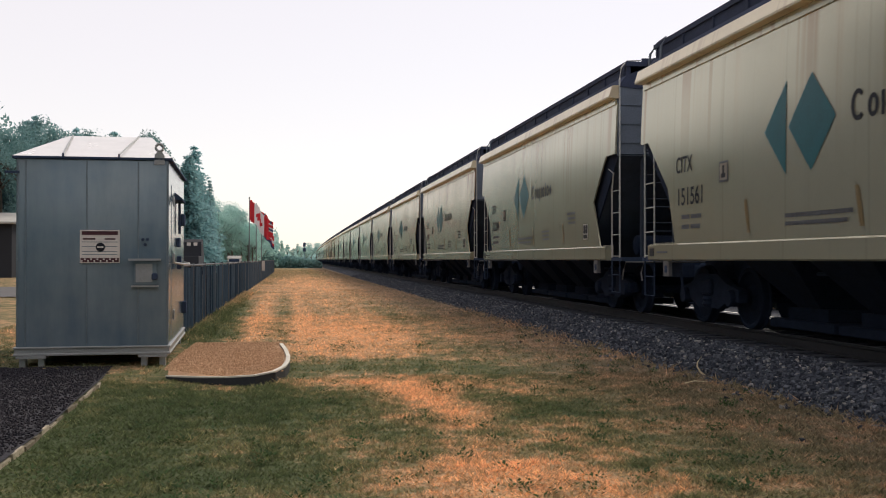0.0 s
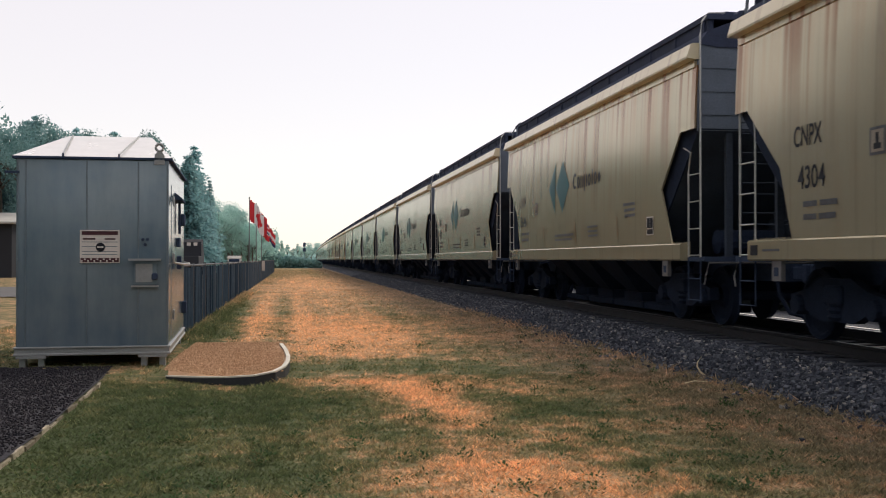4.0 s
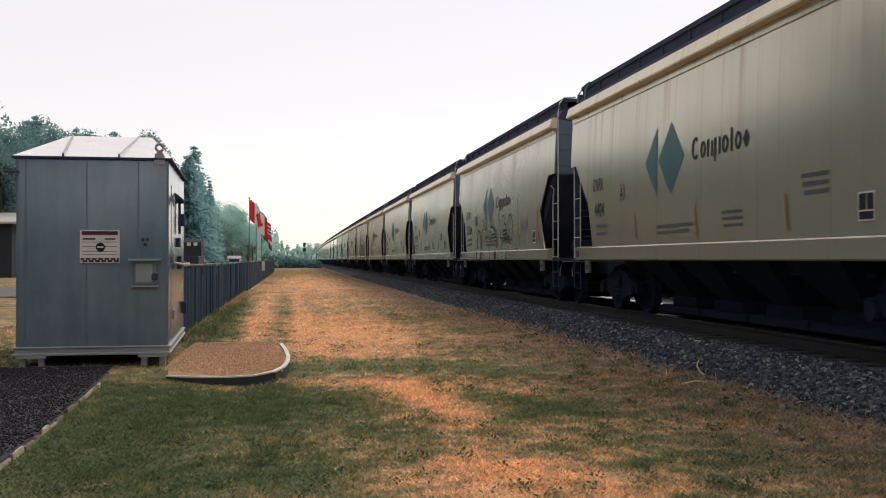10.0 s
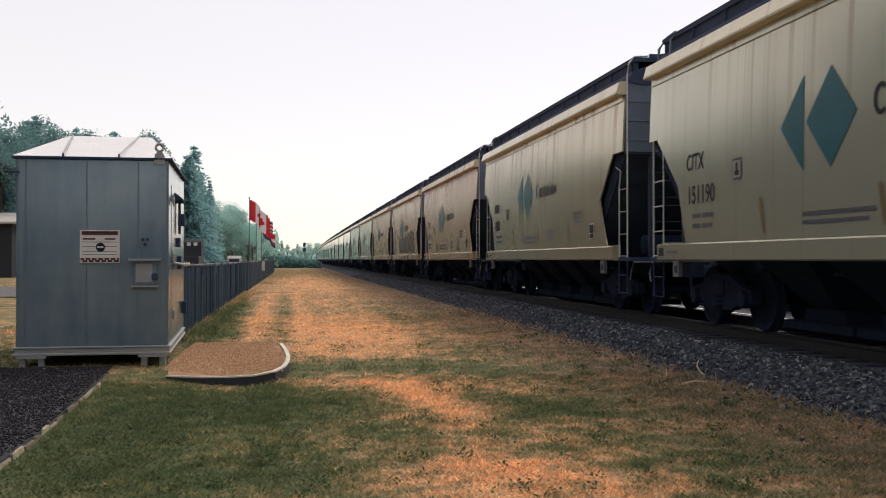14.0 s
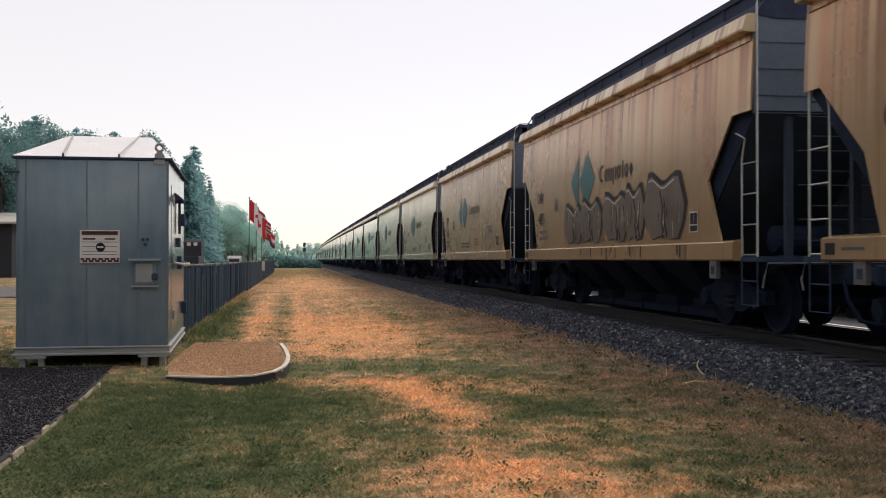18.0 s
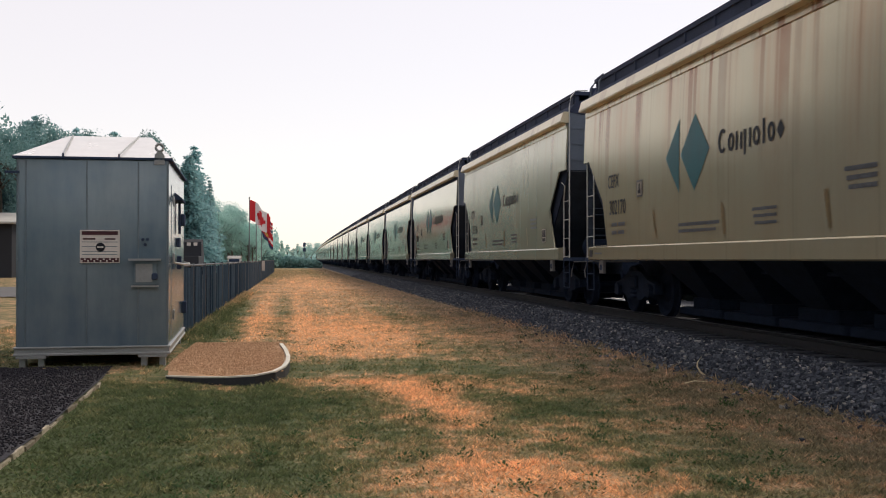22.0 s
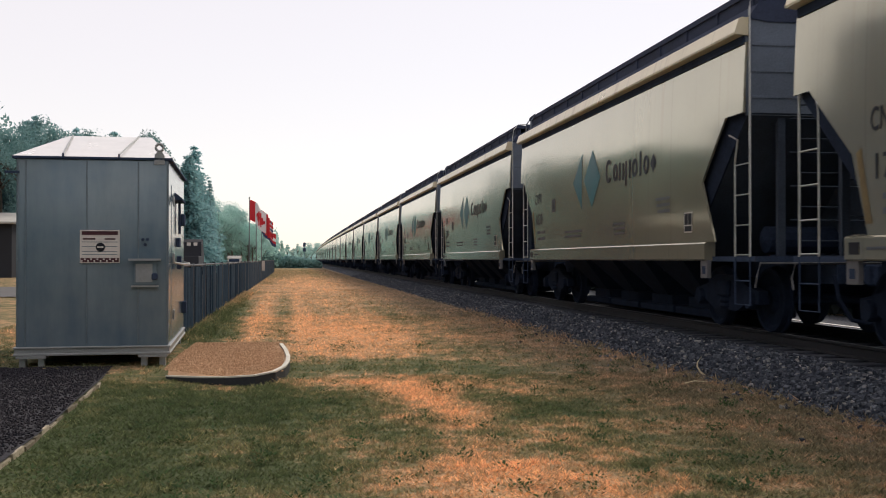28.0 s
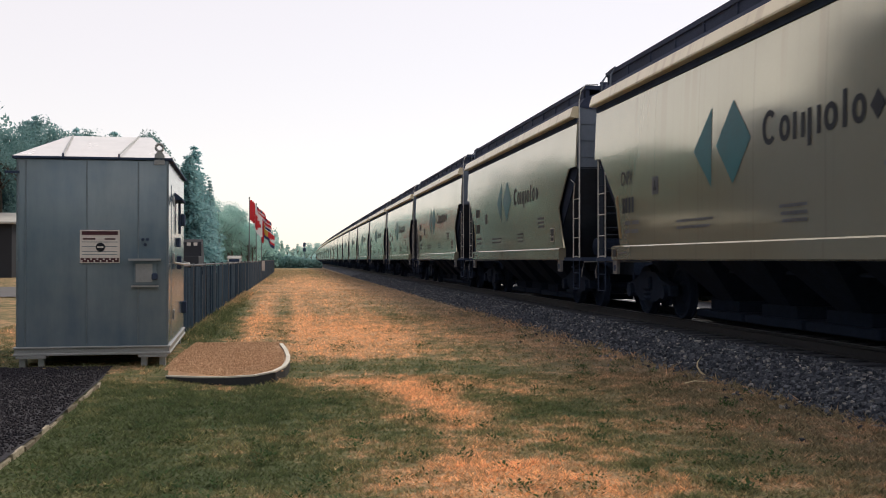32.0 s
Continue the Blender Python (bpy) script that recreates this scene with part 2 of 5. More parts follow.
def bars_on_side(rows, lift=0.007):
    """Plain bars: (u0, u1, z0, z1)."""
    bm = bmesh.new()
    for u0, u1, z0, z1 in rows:
        vs = [bm.verts.new((-side_x(z) - lift, -u, z)) for u, z in ((u0, z0), (u1, z0), (u1, z1), (u0, z1))]
        bm.faces.new(vs)
    return bm


def lettering(text, u0, z0, height, width):
    """Text of the built-in font, pressed to a given width, laid on the near side."""
    curve = bpy.data.curves.new("lettering", "FONT")
    curve.body = text
    curve.offset = 0.012
    tmp = bpy.data.objects.new("lettering", curve)
    scene.collection.objects.link(tmp)
    deps = bpy.context.evaluated_depsgraph_get()
    me = bpy.data.meshes.new_from_object(tmp.evaluated_get(deps))
    bpy.data.objects.remove(tmp)
    bpy.data.curves.remove(curve)
    bm = bmesh.new()
    bm.from_mesh(me)
    bpy.data.meshes.remove(me)
    xs, ys = [v.co.x for v in bm.verts], [v.co.y for v in bm.verts]
    x0, x1, y0, y1 = min(xs), max(xs), min(ys), max(ys)
    for v in bm.verts:
        u = u0 + (v.co.x - x0) / (x1 - x0) * width
        z = z0 + (v.co.y - y0) / (y1 - y0) * height
        v.co = (-side_x(z) - 0.007, -u, z)
    return bm


def name_shapes(u, long, base, cap):
    """The maker's name as a row of plain shapes: an arc, rings, bars and a lozenge."""
    widths = [0.27, 0.20, 0.20, 0.21, 0.21, 0.11, 0.20, 0.20]
    step = long / (sum(widths) + 0.045 * 7)
    low = 0.74 * cap
    t = 0.062 * step

    def ring(mu, mz, hw, hh, a0, a1):
        bm = bmesh.new()
        pairs = []
        for q in range(15):
            ang = a0 + (a1 - a0) * q / 14
            pairs.append([bm.verts.new((-side_x(mz + (hh - d * 0.8) * math.sin(ang)) - 0.007, -(mu + (hw - d) * math.cos(ang)), mz + (hh - d * 0.8) * math.sin(ang))) for d in (0.0, t)])
        for p, q in zip(pairs, pairs[1:]):
            bm.faces.new((p[0], q[0], q[1], p[1]))
        return bm
    shapes = []
    for i, w in enumerate(widths):
        w *= step
        if i == 0:
            bm = ring(u + w / 2, base + cap / 2, w / 2, cap / 2, 0.8, math.tau - 0.8)
        elif i in (1, 4, 6):
            bm = ring(u + w / 2, base + low / 2, w / 2, low / 2, 0.0, math.tau)
        elif i == 2:
            bm = bars_on_side([(u, u + t, base, base + low), (u + w - t, u + w, base, base + low * 0.9)])
        elif i == 3:
            bm = bars_on_side([(u, u + t, base - 0.26 * cap, base + low), (u + w - t, u + w, base, base + low)])
        elif i == 5:
            bm = bars_on_side([(u + w / 2 - t / 2, u + w / 2 + t / 2, base, base + cap * 0.95)])
        else:
            bm = flat_on_side([(u, base + low / 2), (u + w / 2, base + low), (u + w, base + low / 2), (u + w / 2, base)])
        shapes.append(bm)
        u += w + 0.045 * step
    return shapes


def ladder(parent, y0, y1, x, top, label, split):
    """Two stiles and four rungs, with a stirrup step under the near ones."""
    bm = bmesh.new()
    inward = 0.16 if y0 < y1 else -0.16
    tube(bm, [(x, y0, 1.06), (x, y0, 4.35), (x * 0.97, y0 + 0.04, 4.58), (x * 0.88, y0 + 0.12, 4.72), (x * 0.70, y0 + 0.14, 4.74)] if y0 < 0 else [(x, y0, 1.06), (x, y0, top)], 0.015, 6)
    lad = part("ladder", bm, LADDER_STEEL, parent, label)
    bm = bmesh.new()
    tube(bm, [(x, y1, 1.06), (x, y1, top - 0.45), (x, y1 - inward * 0.6, top - 0.15), (x, y1 + inward * 1.2, top - 0.05)] if y0 < 0 else [(x, y1, 1.06), (x, y1, top - 0.32), (x, y1 - inward * 0.5, top - 0.05)], 0.014, 6)
    part("stile", bm, LADDER_STEEL, lad)
    bm = bmesh.new()
    tube(bm, [(x, y0, 0), (x, y1, 0)], 0.011, 5)
    first = part("rung", bm, LADDER_STEEL, lad)
    first.matrix_basis = pose(0, 0, 1.09)
    for z in (1.49, 1.90, 2.31):
        again(first, 0, 0, z)
    if split:
        b2 = bmesh.new()
        tube(b2, [(x, y0, 1.06), (x, y0, 0.42), (x, y1, 0.42), (x, y1, 1.06)], 0.014, 5)
        tube(b2, [(x, y0, 0.74), (x, y1, 0.74)], 0.011, 4)
        # lower ladder end, its lack of light put into the dark colour
        part("sill_step", b2, DARK_STEEL, parent, "steel stirrup step, coloured dark for the shade under the sill")
    return lad


def truck(parent, y):
    """A two-axle truck under one end."""
    bm = bmesh.new()
    box(bm, -1.15, 1.15, -0.2, 0.2, 0.48, 0.72, 0.03)
    tr = part("truck", bm, WHEEL_STEEL, parent, "black cast two-axle truck")
    tr.matrix_basis = pose(0, y, 0)
    arch = [(-1.12, 0.40), (-1.12, 0.58), (-0.70, 0.66), (-0.36, 0.80), (0.36, 0.80), (0.70, 0.66), (1.12, 0.58), (1.12, 0.40), (0.78, 0.42), (0.40, 0.28), (-0.40, 0.28), (-0.78, 0.42)]
    bm = bmesh.new()
    extrude(bm, arch, "x", -1.09, -0.95)
    for yy in (-0.89, 0.89):
        b2 = bmesh.new()
        disc_profile(b2, [(-1.16, 0.12), (-1.12, 0.13), (-1.0, 0.13)], 10)
        for v in b2.verts:
            v.co.y += yy
            v.co.z += 0.457
        weld(bm, b2)
    side = part("side_frame", bm, WHEEL_STEEL, tr)
    again(side, 0, 0, 0, 0, 0, 180)
    bm = bmesh.new()
    disc_profile(bm, [(0.30, 0.13), (0.34, 0.16), (0.38, 0.13), (0.42, 0.16), (0.46, 0.13), (0.50, 0.16)], 10, "z")
    for v in bm.verts:
        v.co.x -= 1.02
    spring = part("spring", bm, WHEEL_STEEL, tr)
    again(spring, 0, 0, 0, 0, 0, 180)
    bm = bmesh.new()
    for s in (-1, 1):
        b2 = bmesh.new()
        disc_profile(b2, [(s * 0.69, 0.15), (s * 0.685, 0.482), (s * 0.715, 0.482), (s * 0.73, 0.459), (s * 0.82, 0.452), (s * 0.825, 0.40), (s * 0.78, 0.36), (s * 0.77, 0.20), (s * 0.84, 0.15)], 24)
        weld(bm, b2)
    b2 = bmesh.new()
    disc_profile(b2, [(-1.1, 0.075), (1.1, 0.075)], 10)
    weld(bm, b2)
    ws = part("wheelset", bm, WHEEL_STEEL, tr, "steel wheelset with worn treads")
    ws.matrix_basis = pose(0, -0.89, 0.457)
    again(ws, 0, 0.89, 0.457)
    return tr


def hopper_car(paint, name, label, newer, rusty):
    half = 5.55 if newer else 6.30
    trim = CHORD_SKYLIT_RUSTED if rusty else CHORD_SKYLIT
    car = thing(name, (0, 0, 0), label, "hopper car", "cars of the freight train")
    part("side_sheet", side_sheet_mesh(-1, paint), paint, car, "", True)
    part("side_sheet", side_sheet_mesh(1, paint), paint, car, "", True)
    # top chord and side sill
    chord = [(-1.55, 4.01), (-1.685, 4.02), (-1.69, 4.05), (-1.635, 4.235), (-1.60, 4.25), (-1.48, 4.25), (-1.48, 4.01)]
    web = [(-1.50, 3.90), (-1.56, 3.90), (-1.56, 4.01), (-1.50, 4.01)]
    sill = [(-1.50, 1.30), (-1.60, 1.275), (-1.625, 1.255), (-1.625, 1.03), (-1.60, 1.01), (-1.46, 1.01), (-1.46, 1.30)]
    for s in (1, -1):
        bm = bmesh.new()
        extrude(bm, [(s * x, z) for x, z in chord], "y", -6.77, 6.77)
        part("top_chord", bm, trim, car)
        bm = bmesh.new()
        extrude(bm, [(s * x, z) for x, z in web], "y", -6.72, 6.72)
        # dark on newer cars: the shade below the chord, put into colour
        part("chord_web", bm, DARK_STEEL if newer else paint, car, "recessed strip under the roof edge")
        bm = bmesh.new()
        extrude(bm, [(s * x, z) for x, z in sill], "y", -half, half)
        part("side_sill", bm, paint, car)
    # roof, hatches and walkway
    bm = bmesh.new()
    arc = [(-1.50, 4.245), (-1.36, 4.44), (-1.05, 4.56), (-0.6, 4.64), (0, 4.66), (0.6, 4.64), (1.05, 4.56), (1.36, 4.44), (1.50, 4.245), (1.2, 4.20), (0, 4.2), (-1.2, 4.20)]
    extrude(bm, arc, "y", -6.76, 6.76)
    part("roof", bm, ROOF_GREY, car)
    bm = bmesh.new()
    extrude(bm, [(-0.25, 4.5), (-0.25, 4.74), (-0.18, 4.83), (0.55, 4.87), (1.28, 4.83), (1.35, 4.74), (1.35, 4.5)], "y", -1.28, 1.28)
    for yy in (-0.9, -0.3, 0.3, 0.9):
        box(bm, -0.28, 1.38, yy - 0.03, yy + 0.03, 4.5, 4.89)
    hatch = part("hatch_cover", bm, ROOF_GREY, car, "long ribbed roof hatch")
    hatch.matrix_basis = pose(-0.55, -5.2, 0)
    for yy in (-2.6, 0.0, 2.6, 5.2):
        again(hatch, -0.55, yy, 0)
    bm = bmesh.new()
    box(bm, -1.36, -0.84, -6.75, 6.75, 4.62, 4.70)
    box(bm, -1.33, -1.25, -6.7, 6.7, 4.38, 4.63)
    for k in range(12):
        yy = -6.6 + 1.2 * k
        box(bm, -1.355, -1.30, yy, yy + 0.05, 4.36, 4.63)
    board = part("running_board", bm, ROOF_GREY, car, "grated steel roof walkway")
    again(board, 0, 0, 0, 0, 0, 180)
    bm = bmesh.new()
    tube(bm, [(-1.45, 6.72, 4.25), (-1.45, 6.66, 4.52), (-1.34, 6.6, 4.70), (-0.80, 6.6, 4.72)], 0.022, 6)
    tube(bm, [(-1.45, 6.15, 4.25), (-1.43, 6.18, 4.58), (-1.34, 6.2, 4.72), (-1.34, 6.6, 4.70)], 0.022, 6)
    rail = part("roof_handhold", bm, END_GREY, car, "bent steel tube handhold")
    again(rail, 0, 0, 0, 0, 0, 180)
    # ends
    for s in (1, -1):
        bm = bmesh.new()
        box(bm, -1.52, 1.52, min(s * 6.70, s * 6.74), max(s * 6.70, s * 6.74), 2.95, 4.24)
        wall = part("end_wall", bm, END_GREY, car, "grey ribbed end wall")
        bm = bmesh.new()
        box(bm, -1.45, 1.45, min(s * 6.735, s * 6.755), max(s * 6.735, s * 6.755), -0.018, 0.018)
        rib = part("rib", bm, END_GREY, wall)
        rib.matrix_basis = pose(0, 0, 3.2)
        again(rib, 0, 0, 3.55)
        again(rib, 0, 0, 3.9)
        # end recess: its shade is painted as dark sheets, posts and end ladder
        bm = bmesh.new()
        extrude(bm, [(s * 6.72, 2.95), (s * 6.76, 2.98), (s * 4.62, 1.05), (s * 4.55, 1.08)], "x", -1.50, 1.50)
        part("slope_sheet", bm, RECESS_SHADE, car, "sloping end sheet, recess shade put into its dark colour")
        # plate added to block daylight through the open end
        bm = bmesh.new()
        extrude(bm, [(s * 6.70, 1.05), (s * 6.70, 2.94), (s * 4.70, 1.10), (s * 4.70, 1.05)], "x", 0.30, 0.36)
        part("centre_web", bm, RECESS_SHADE, car)
        # cheeks added to close the hopper, coloured as dark as the recess shade
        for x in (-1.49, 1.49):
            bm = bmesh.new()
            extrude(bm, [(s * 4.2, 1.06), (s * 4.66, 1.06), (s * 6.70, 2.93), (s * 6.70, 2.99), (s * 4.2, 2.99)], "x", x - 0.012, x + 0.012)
            part("hopper_cheek", bm, WHEEL_STEEL, car, "inner hopper side, recess shade put into its dark colour")
        bm = bmesh.new()
        disc_profile(bm, [(-0.55, 0.05), (-0.5, 0.19), (0.5, 0.19), (0.55, 0.05)], 12)
        tank = part("air_tank" if s > 0 else "brake_cylinder", bm, WHEEL_STEEL, car, "dark cylindrical brake tank")
        tank.matrix_basis = pose(-0.45, s * 6.1, 1.42 if s > 0 else 1.30)
        bm = bmesh.new()
        box(bm, -1.50, 1.50, min(s * 5.5, s * 6.95), max(s * 5.5, s * 6.95), 1.00, 1.07)
        box(bm, -0.35, 0.35, min(s * 4.5, s * 6.95), max(s * 4.5, s * 6.95), 0.70, 1.02)
        part("end_platform", bm, DARK_STEEL, car)
        for x in (-1.0, 1.0):
            bm = bmesh.new()
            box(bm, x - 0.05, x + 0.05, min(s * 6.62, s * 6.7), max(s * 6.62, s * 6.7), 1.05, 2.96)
            part("end_post", bm, RECESS_SHADE, car)
        bm = bmesh.new()
        box(bm, -0.12, 0.12, min(s * 6.9, s * 7.40), max(s * 6.9, s * 7.40), 0.72, 0.92, 0.02)
        box(bm, -0.17, 0.15, min(s * 7.30, s * 7.46), max(s * 7.30, s * 7.46), 0.68, 0.97, 0.03)
        part("coupler", bm, DARK_STEEL, car)
        bm = bmesh.new()
        tube(bm, [(0.36 * s, s * 6.9, 0.80), (0.38 * s, s * 7.05, 0.50), (0.30 * s, s * 7.22, 0.24), (0.16 * s, s * 7.40, 0.20), (0.0, s * 7.5, 0.25)], 0.03, 6)
        part("air_hose", bm, WHEEL_STEEL, car, "black rubber brake hose")
        bm = bmesh.new()
        tube(bm, [(0.15, s * 7.0, 0.98), (-1.45, s * 7.0, 0.98), (-1.50, s * 7.0, 0.80), (-1.50, s * 6.95, 0.66)], 0.014, 5)
        part("uncoupling_lever", bm, BRACKET, car, "bent steel uncoupling lever")
        for x in (-1, 1):
            ladder(car, s * 6.80, s * 6.33, x * 1.50, 3.05 if s > 0 else 2.80, "", x < 0)
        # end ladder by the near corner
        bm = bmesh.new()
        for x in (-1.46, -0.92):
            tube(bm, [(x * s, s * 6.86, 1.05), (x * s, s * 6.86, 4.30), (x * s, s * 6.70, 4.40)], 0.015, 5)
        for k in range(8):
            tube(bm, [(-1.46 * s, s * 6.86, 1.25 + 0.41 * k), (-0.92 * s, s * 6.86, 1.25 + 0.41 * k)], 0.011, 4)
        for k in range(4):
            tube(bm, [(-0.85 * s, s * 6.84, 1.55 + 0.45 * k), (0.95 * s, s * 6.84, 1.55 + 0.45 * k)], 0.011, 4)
        part("end_ladder", bm, RECESS_SHADE, car)
        for x in (-1, 1):
            bm = bmesh.new()
            yy = s * (5.45 if newer else 5.55)
            box(bm, x * 1.56 - 0.03, x * 1.56 + 0.03, yy - 0.12, yy + 0.12, 0.76, 1.02)
            pad = part("jacking_pad", bm, BRACKET, car, "pale steel bracket under the sill")
            bm = bmesh.new()
            box(bm, x * 1.56 - 0.036, x * 1.56 + 0.036, yy - 0.055, yy + 0.055, 0.82, 0.93)
            part("hole", bm, DARK_STEEL, pad)
        truck(car, s * 5.05)
    # hopper bays, centre sill
    bm = bmesh.new()
    box(bm, -0.30, 0.30, -4.9, 4.9, 0.75, 1.10)
    part("centre_sill", bm, DARK_STEEL, car)
    bm = bmesh.new()
    lo = [(-0.55, -0.30, 0.36), (0.55, -0.30, 0.36), (0.55, 0.30, 0.36), (-0.55, 0.30, 0.36)]
    hi = [(-1.46, -0.90, 1.30), (1.46, -0.90, 1.30), (1.46, 0.90, 1.30), (-1.46, 0.90, 1.30)]
    a, b = [bm.verts.new(p) for p in lo], [bm.verts.new(p) for p in hi]
    for k in range(4):
        bm.faces.new((a[k], a[(k + 1) % 4], b[(k + 1) % 4], b[k]))
    bm.faces.new(a)
    bm.faces.new(b)
    box(bm, -0.70, 0.70, -0.90, 0.90, 0.07, 0.20, 0.02)
    box(bm, -0.58, 0.58, -0.55, 0.55, 0.19, 0.37)
    bay = part("hopper_bay", bm, WHEEL_STEEL, car, "sloping black discharge hopper")
    bay.matrix_basis = pose(0, -2.85, 0)
    for yy in (-0.95, 0.95, 2.85):
        again(bay, 0, yy, 0)
    bm = bmesh.new()
    tube(bm, [(-0.75, -3.6, 0.84), (-0.75, 3.6, 0.84)], 0.03, 6)
    part("brake_pipe", bm, DARK_STEEL, car)
    # paint: emblem and the name's block shapes
    mid, wide, edge, tip = (-0.22, 0.565, -0.95, -1.61) if newer else (-0.81, 0.56, -1.43, -2.01)
    part("emblem", flat_on_side([(mid - wide, 2.625), (mid, 3.195), (mid + wide, 2.625), (mid, 2.055)], 0.007, 6), TEAL, car, "teal diamond emblem")
    part("emblem", flat_on_side([(tip, 2.625), (edge, 3.195), (edge, 2.055)], 0.007, 6), TEAL, car, "teal half diamond emblem")
    for bm in (name_shapes(0.68, 2.80, 2.46, 0.44) if newer else name_shapes(0.06, 2.0, 2.50, 0.34)):
        part("name_shape", bm, INK, car)
    return car


def markings(car, mark, number, kind_of):
    """What is stencilled on the near side of one car."""
    ink = INK
    if mark:
        part("reporting_mark", lettering(mark, -5.07, 2.35, 0.25, 0.66), ink, car)
    else:
        for k in range(4):
            part("mark_bar", bars_on_side([(-5.07 + 0.17 * k, -4.95 + 0.17 * k, 2.35, 2.60)]), ink, car)
    if number:
        part("car_number", lettering(number, -4.98, 1.85, 0.27, 0.16 * len(number)), ink, car)
    else:
        for k in range(4):
            part("number_bar", bars_on_side([(-4.98 + 0.17 * k, -4.86 + 0.17 * k, 1.85, 2.12)]), ink, car)
    for z, w in ((1.64, 0.78), (1.49, 0.74)):
        part("load_data", bars_on_side([(-4.85, -4.85 + w * 0.42, z, z + 0.065), (-4.85 + w * 0.5, -4.85 + w, z, z + 0.065)]), SMALL_INK, car)
    if kind_of != 3:
        part("data_line", bars_on_side([(-1.46, 0.10, 1.535, 1.585)]), SMALL_INK, car)
        part("data_line", bars_on_side([(-1.46, -0.02, 1.44, 1.485)]), SMALL_INK, car)
        for u in (-2.62, 0.13, 3.0):
            part("stripe", flat_on_side([(u, 1.82), (u + 0.09, 1.82), (u + 0.19, 1.38), (u + 0.10, 1.38)]), YELLOW, car, "worn yellow stripe")
    else:
        part("data_line", bars_on_side([(-2.3, -0.9, 1.60, 1.64)]), SMALL_INK, car)
        part("data_line", bars_on_side([(-2.3, -1.0, 1.50, 1.54)]), SMALL_INK, car)
        part("stripe", flat_on_side([(-5.36, 2.15), (-5.26, 2.20), (-5.05, 1.40), (-5.17, 1.40)]), YELLOW, car, "worn yellow stripe")
    for z in (1.66, 1.57, 1.48):
        part("data_line", bars_on_side([(1.15 + (1.66 - z) * 0.4, 1.85, z, z + 0.04)]), SMALL_INK, car)
    for z in (1.98, 1.88, 1.78):
        part("data_line", bars_on_side([(3.45 + (1.98 - z) * 0.4, 4.1, z, z + 0.05)]), SMALL_INK, car)
    tag = part("notice_plate", bars_on_side([(-3.42, -3.12, 2.10, 2.39)], 0.007), SMALL_INK, car)
    part("notice_face", bars_on_side([(-3.39, -3.15, 2.13, 2.36)], 0.010), FADED if kind_of != 3 else SMALL_INK, tag)
    part("notice_sign", bars_on_side([(-3.34, -3.20, 2.16, 2.22), (-3.30, -3.24, 2.22, 2.33)], 0.013), INK, tag)
    plate = part("placard", bars_on_side([(4.70, 5.03, 1.43, 1.74)], 0.007), WHITE_DECAL, car, "white framed black placard")
    part("placard_face", bars_on_side([(4.725, 4.865, 1.55, 1.72), (4.88, 5.005, 1.55, 1.72), (4.725, 5.005, 1.45, 1.53)], 0.010), INK, plate)
    # stencils on the sill
    bm = bmesh.new()
    far = 5.25 if kind_of == 3 else 6.0
    box(bm, -1.632, -1.62, far, far + 0.2, 1.08, 1.21)
    part("sill_stencil", bm, INK, car)
    bm = bmesh.new()
    box(bm, -1.632, -1.62, far - 0.6, far - 0.15, 1.13, 1.16)
    part("sill_stencil", bm, SMALL_INK, car)


def ribbon(points, width, lift):
    """A painted stroke on the near side through (along, z) points."""
    bm = bmesh.new()
    pairs = []
    for i, (u, z) in enumerate(points):
        p, q = points[max(i - 1, 0)], points[min(i + 1, len(points) - 1)]
        d = Vector((q[0] - p[0], q[1] - p[1]))
        d = d.normalized() if d.length else Vector((1, 0))
        s = Vector((-d.y, d.x)) * width / 2
        pairs.append([bm.verts.new((-side_x(zz) - lift, -uu, zz)) for uu, zz in ((u + s.x, z + s.y), (u - s.x, z - s.y))])
    for (a, b2), (c2, d2) in zip(pairs, pairs[1:]):
        bm.faces.new((a, b2, d2, c2))
    return bm


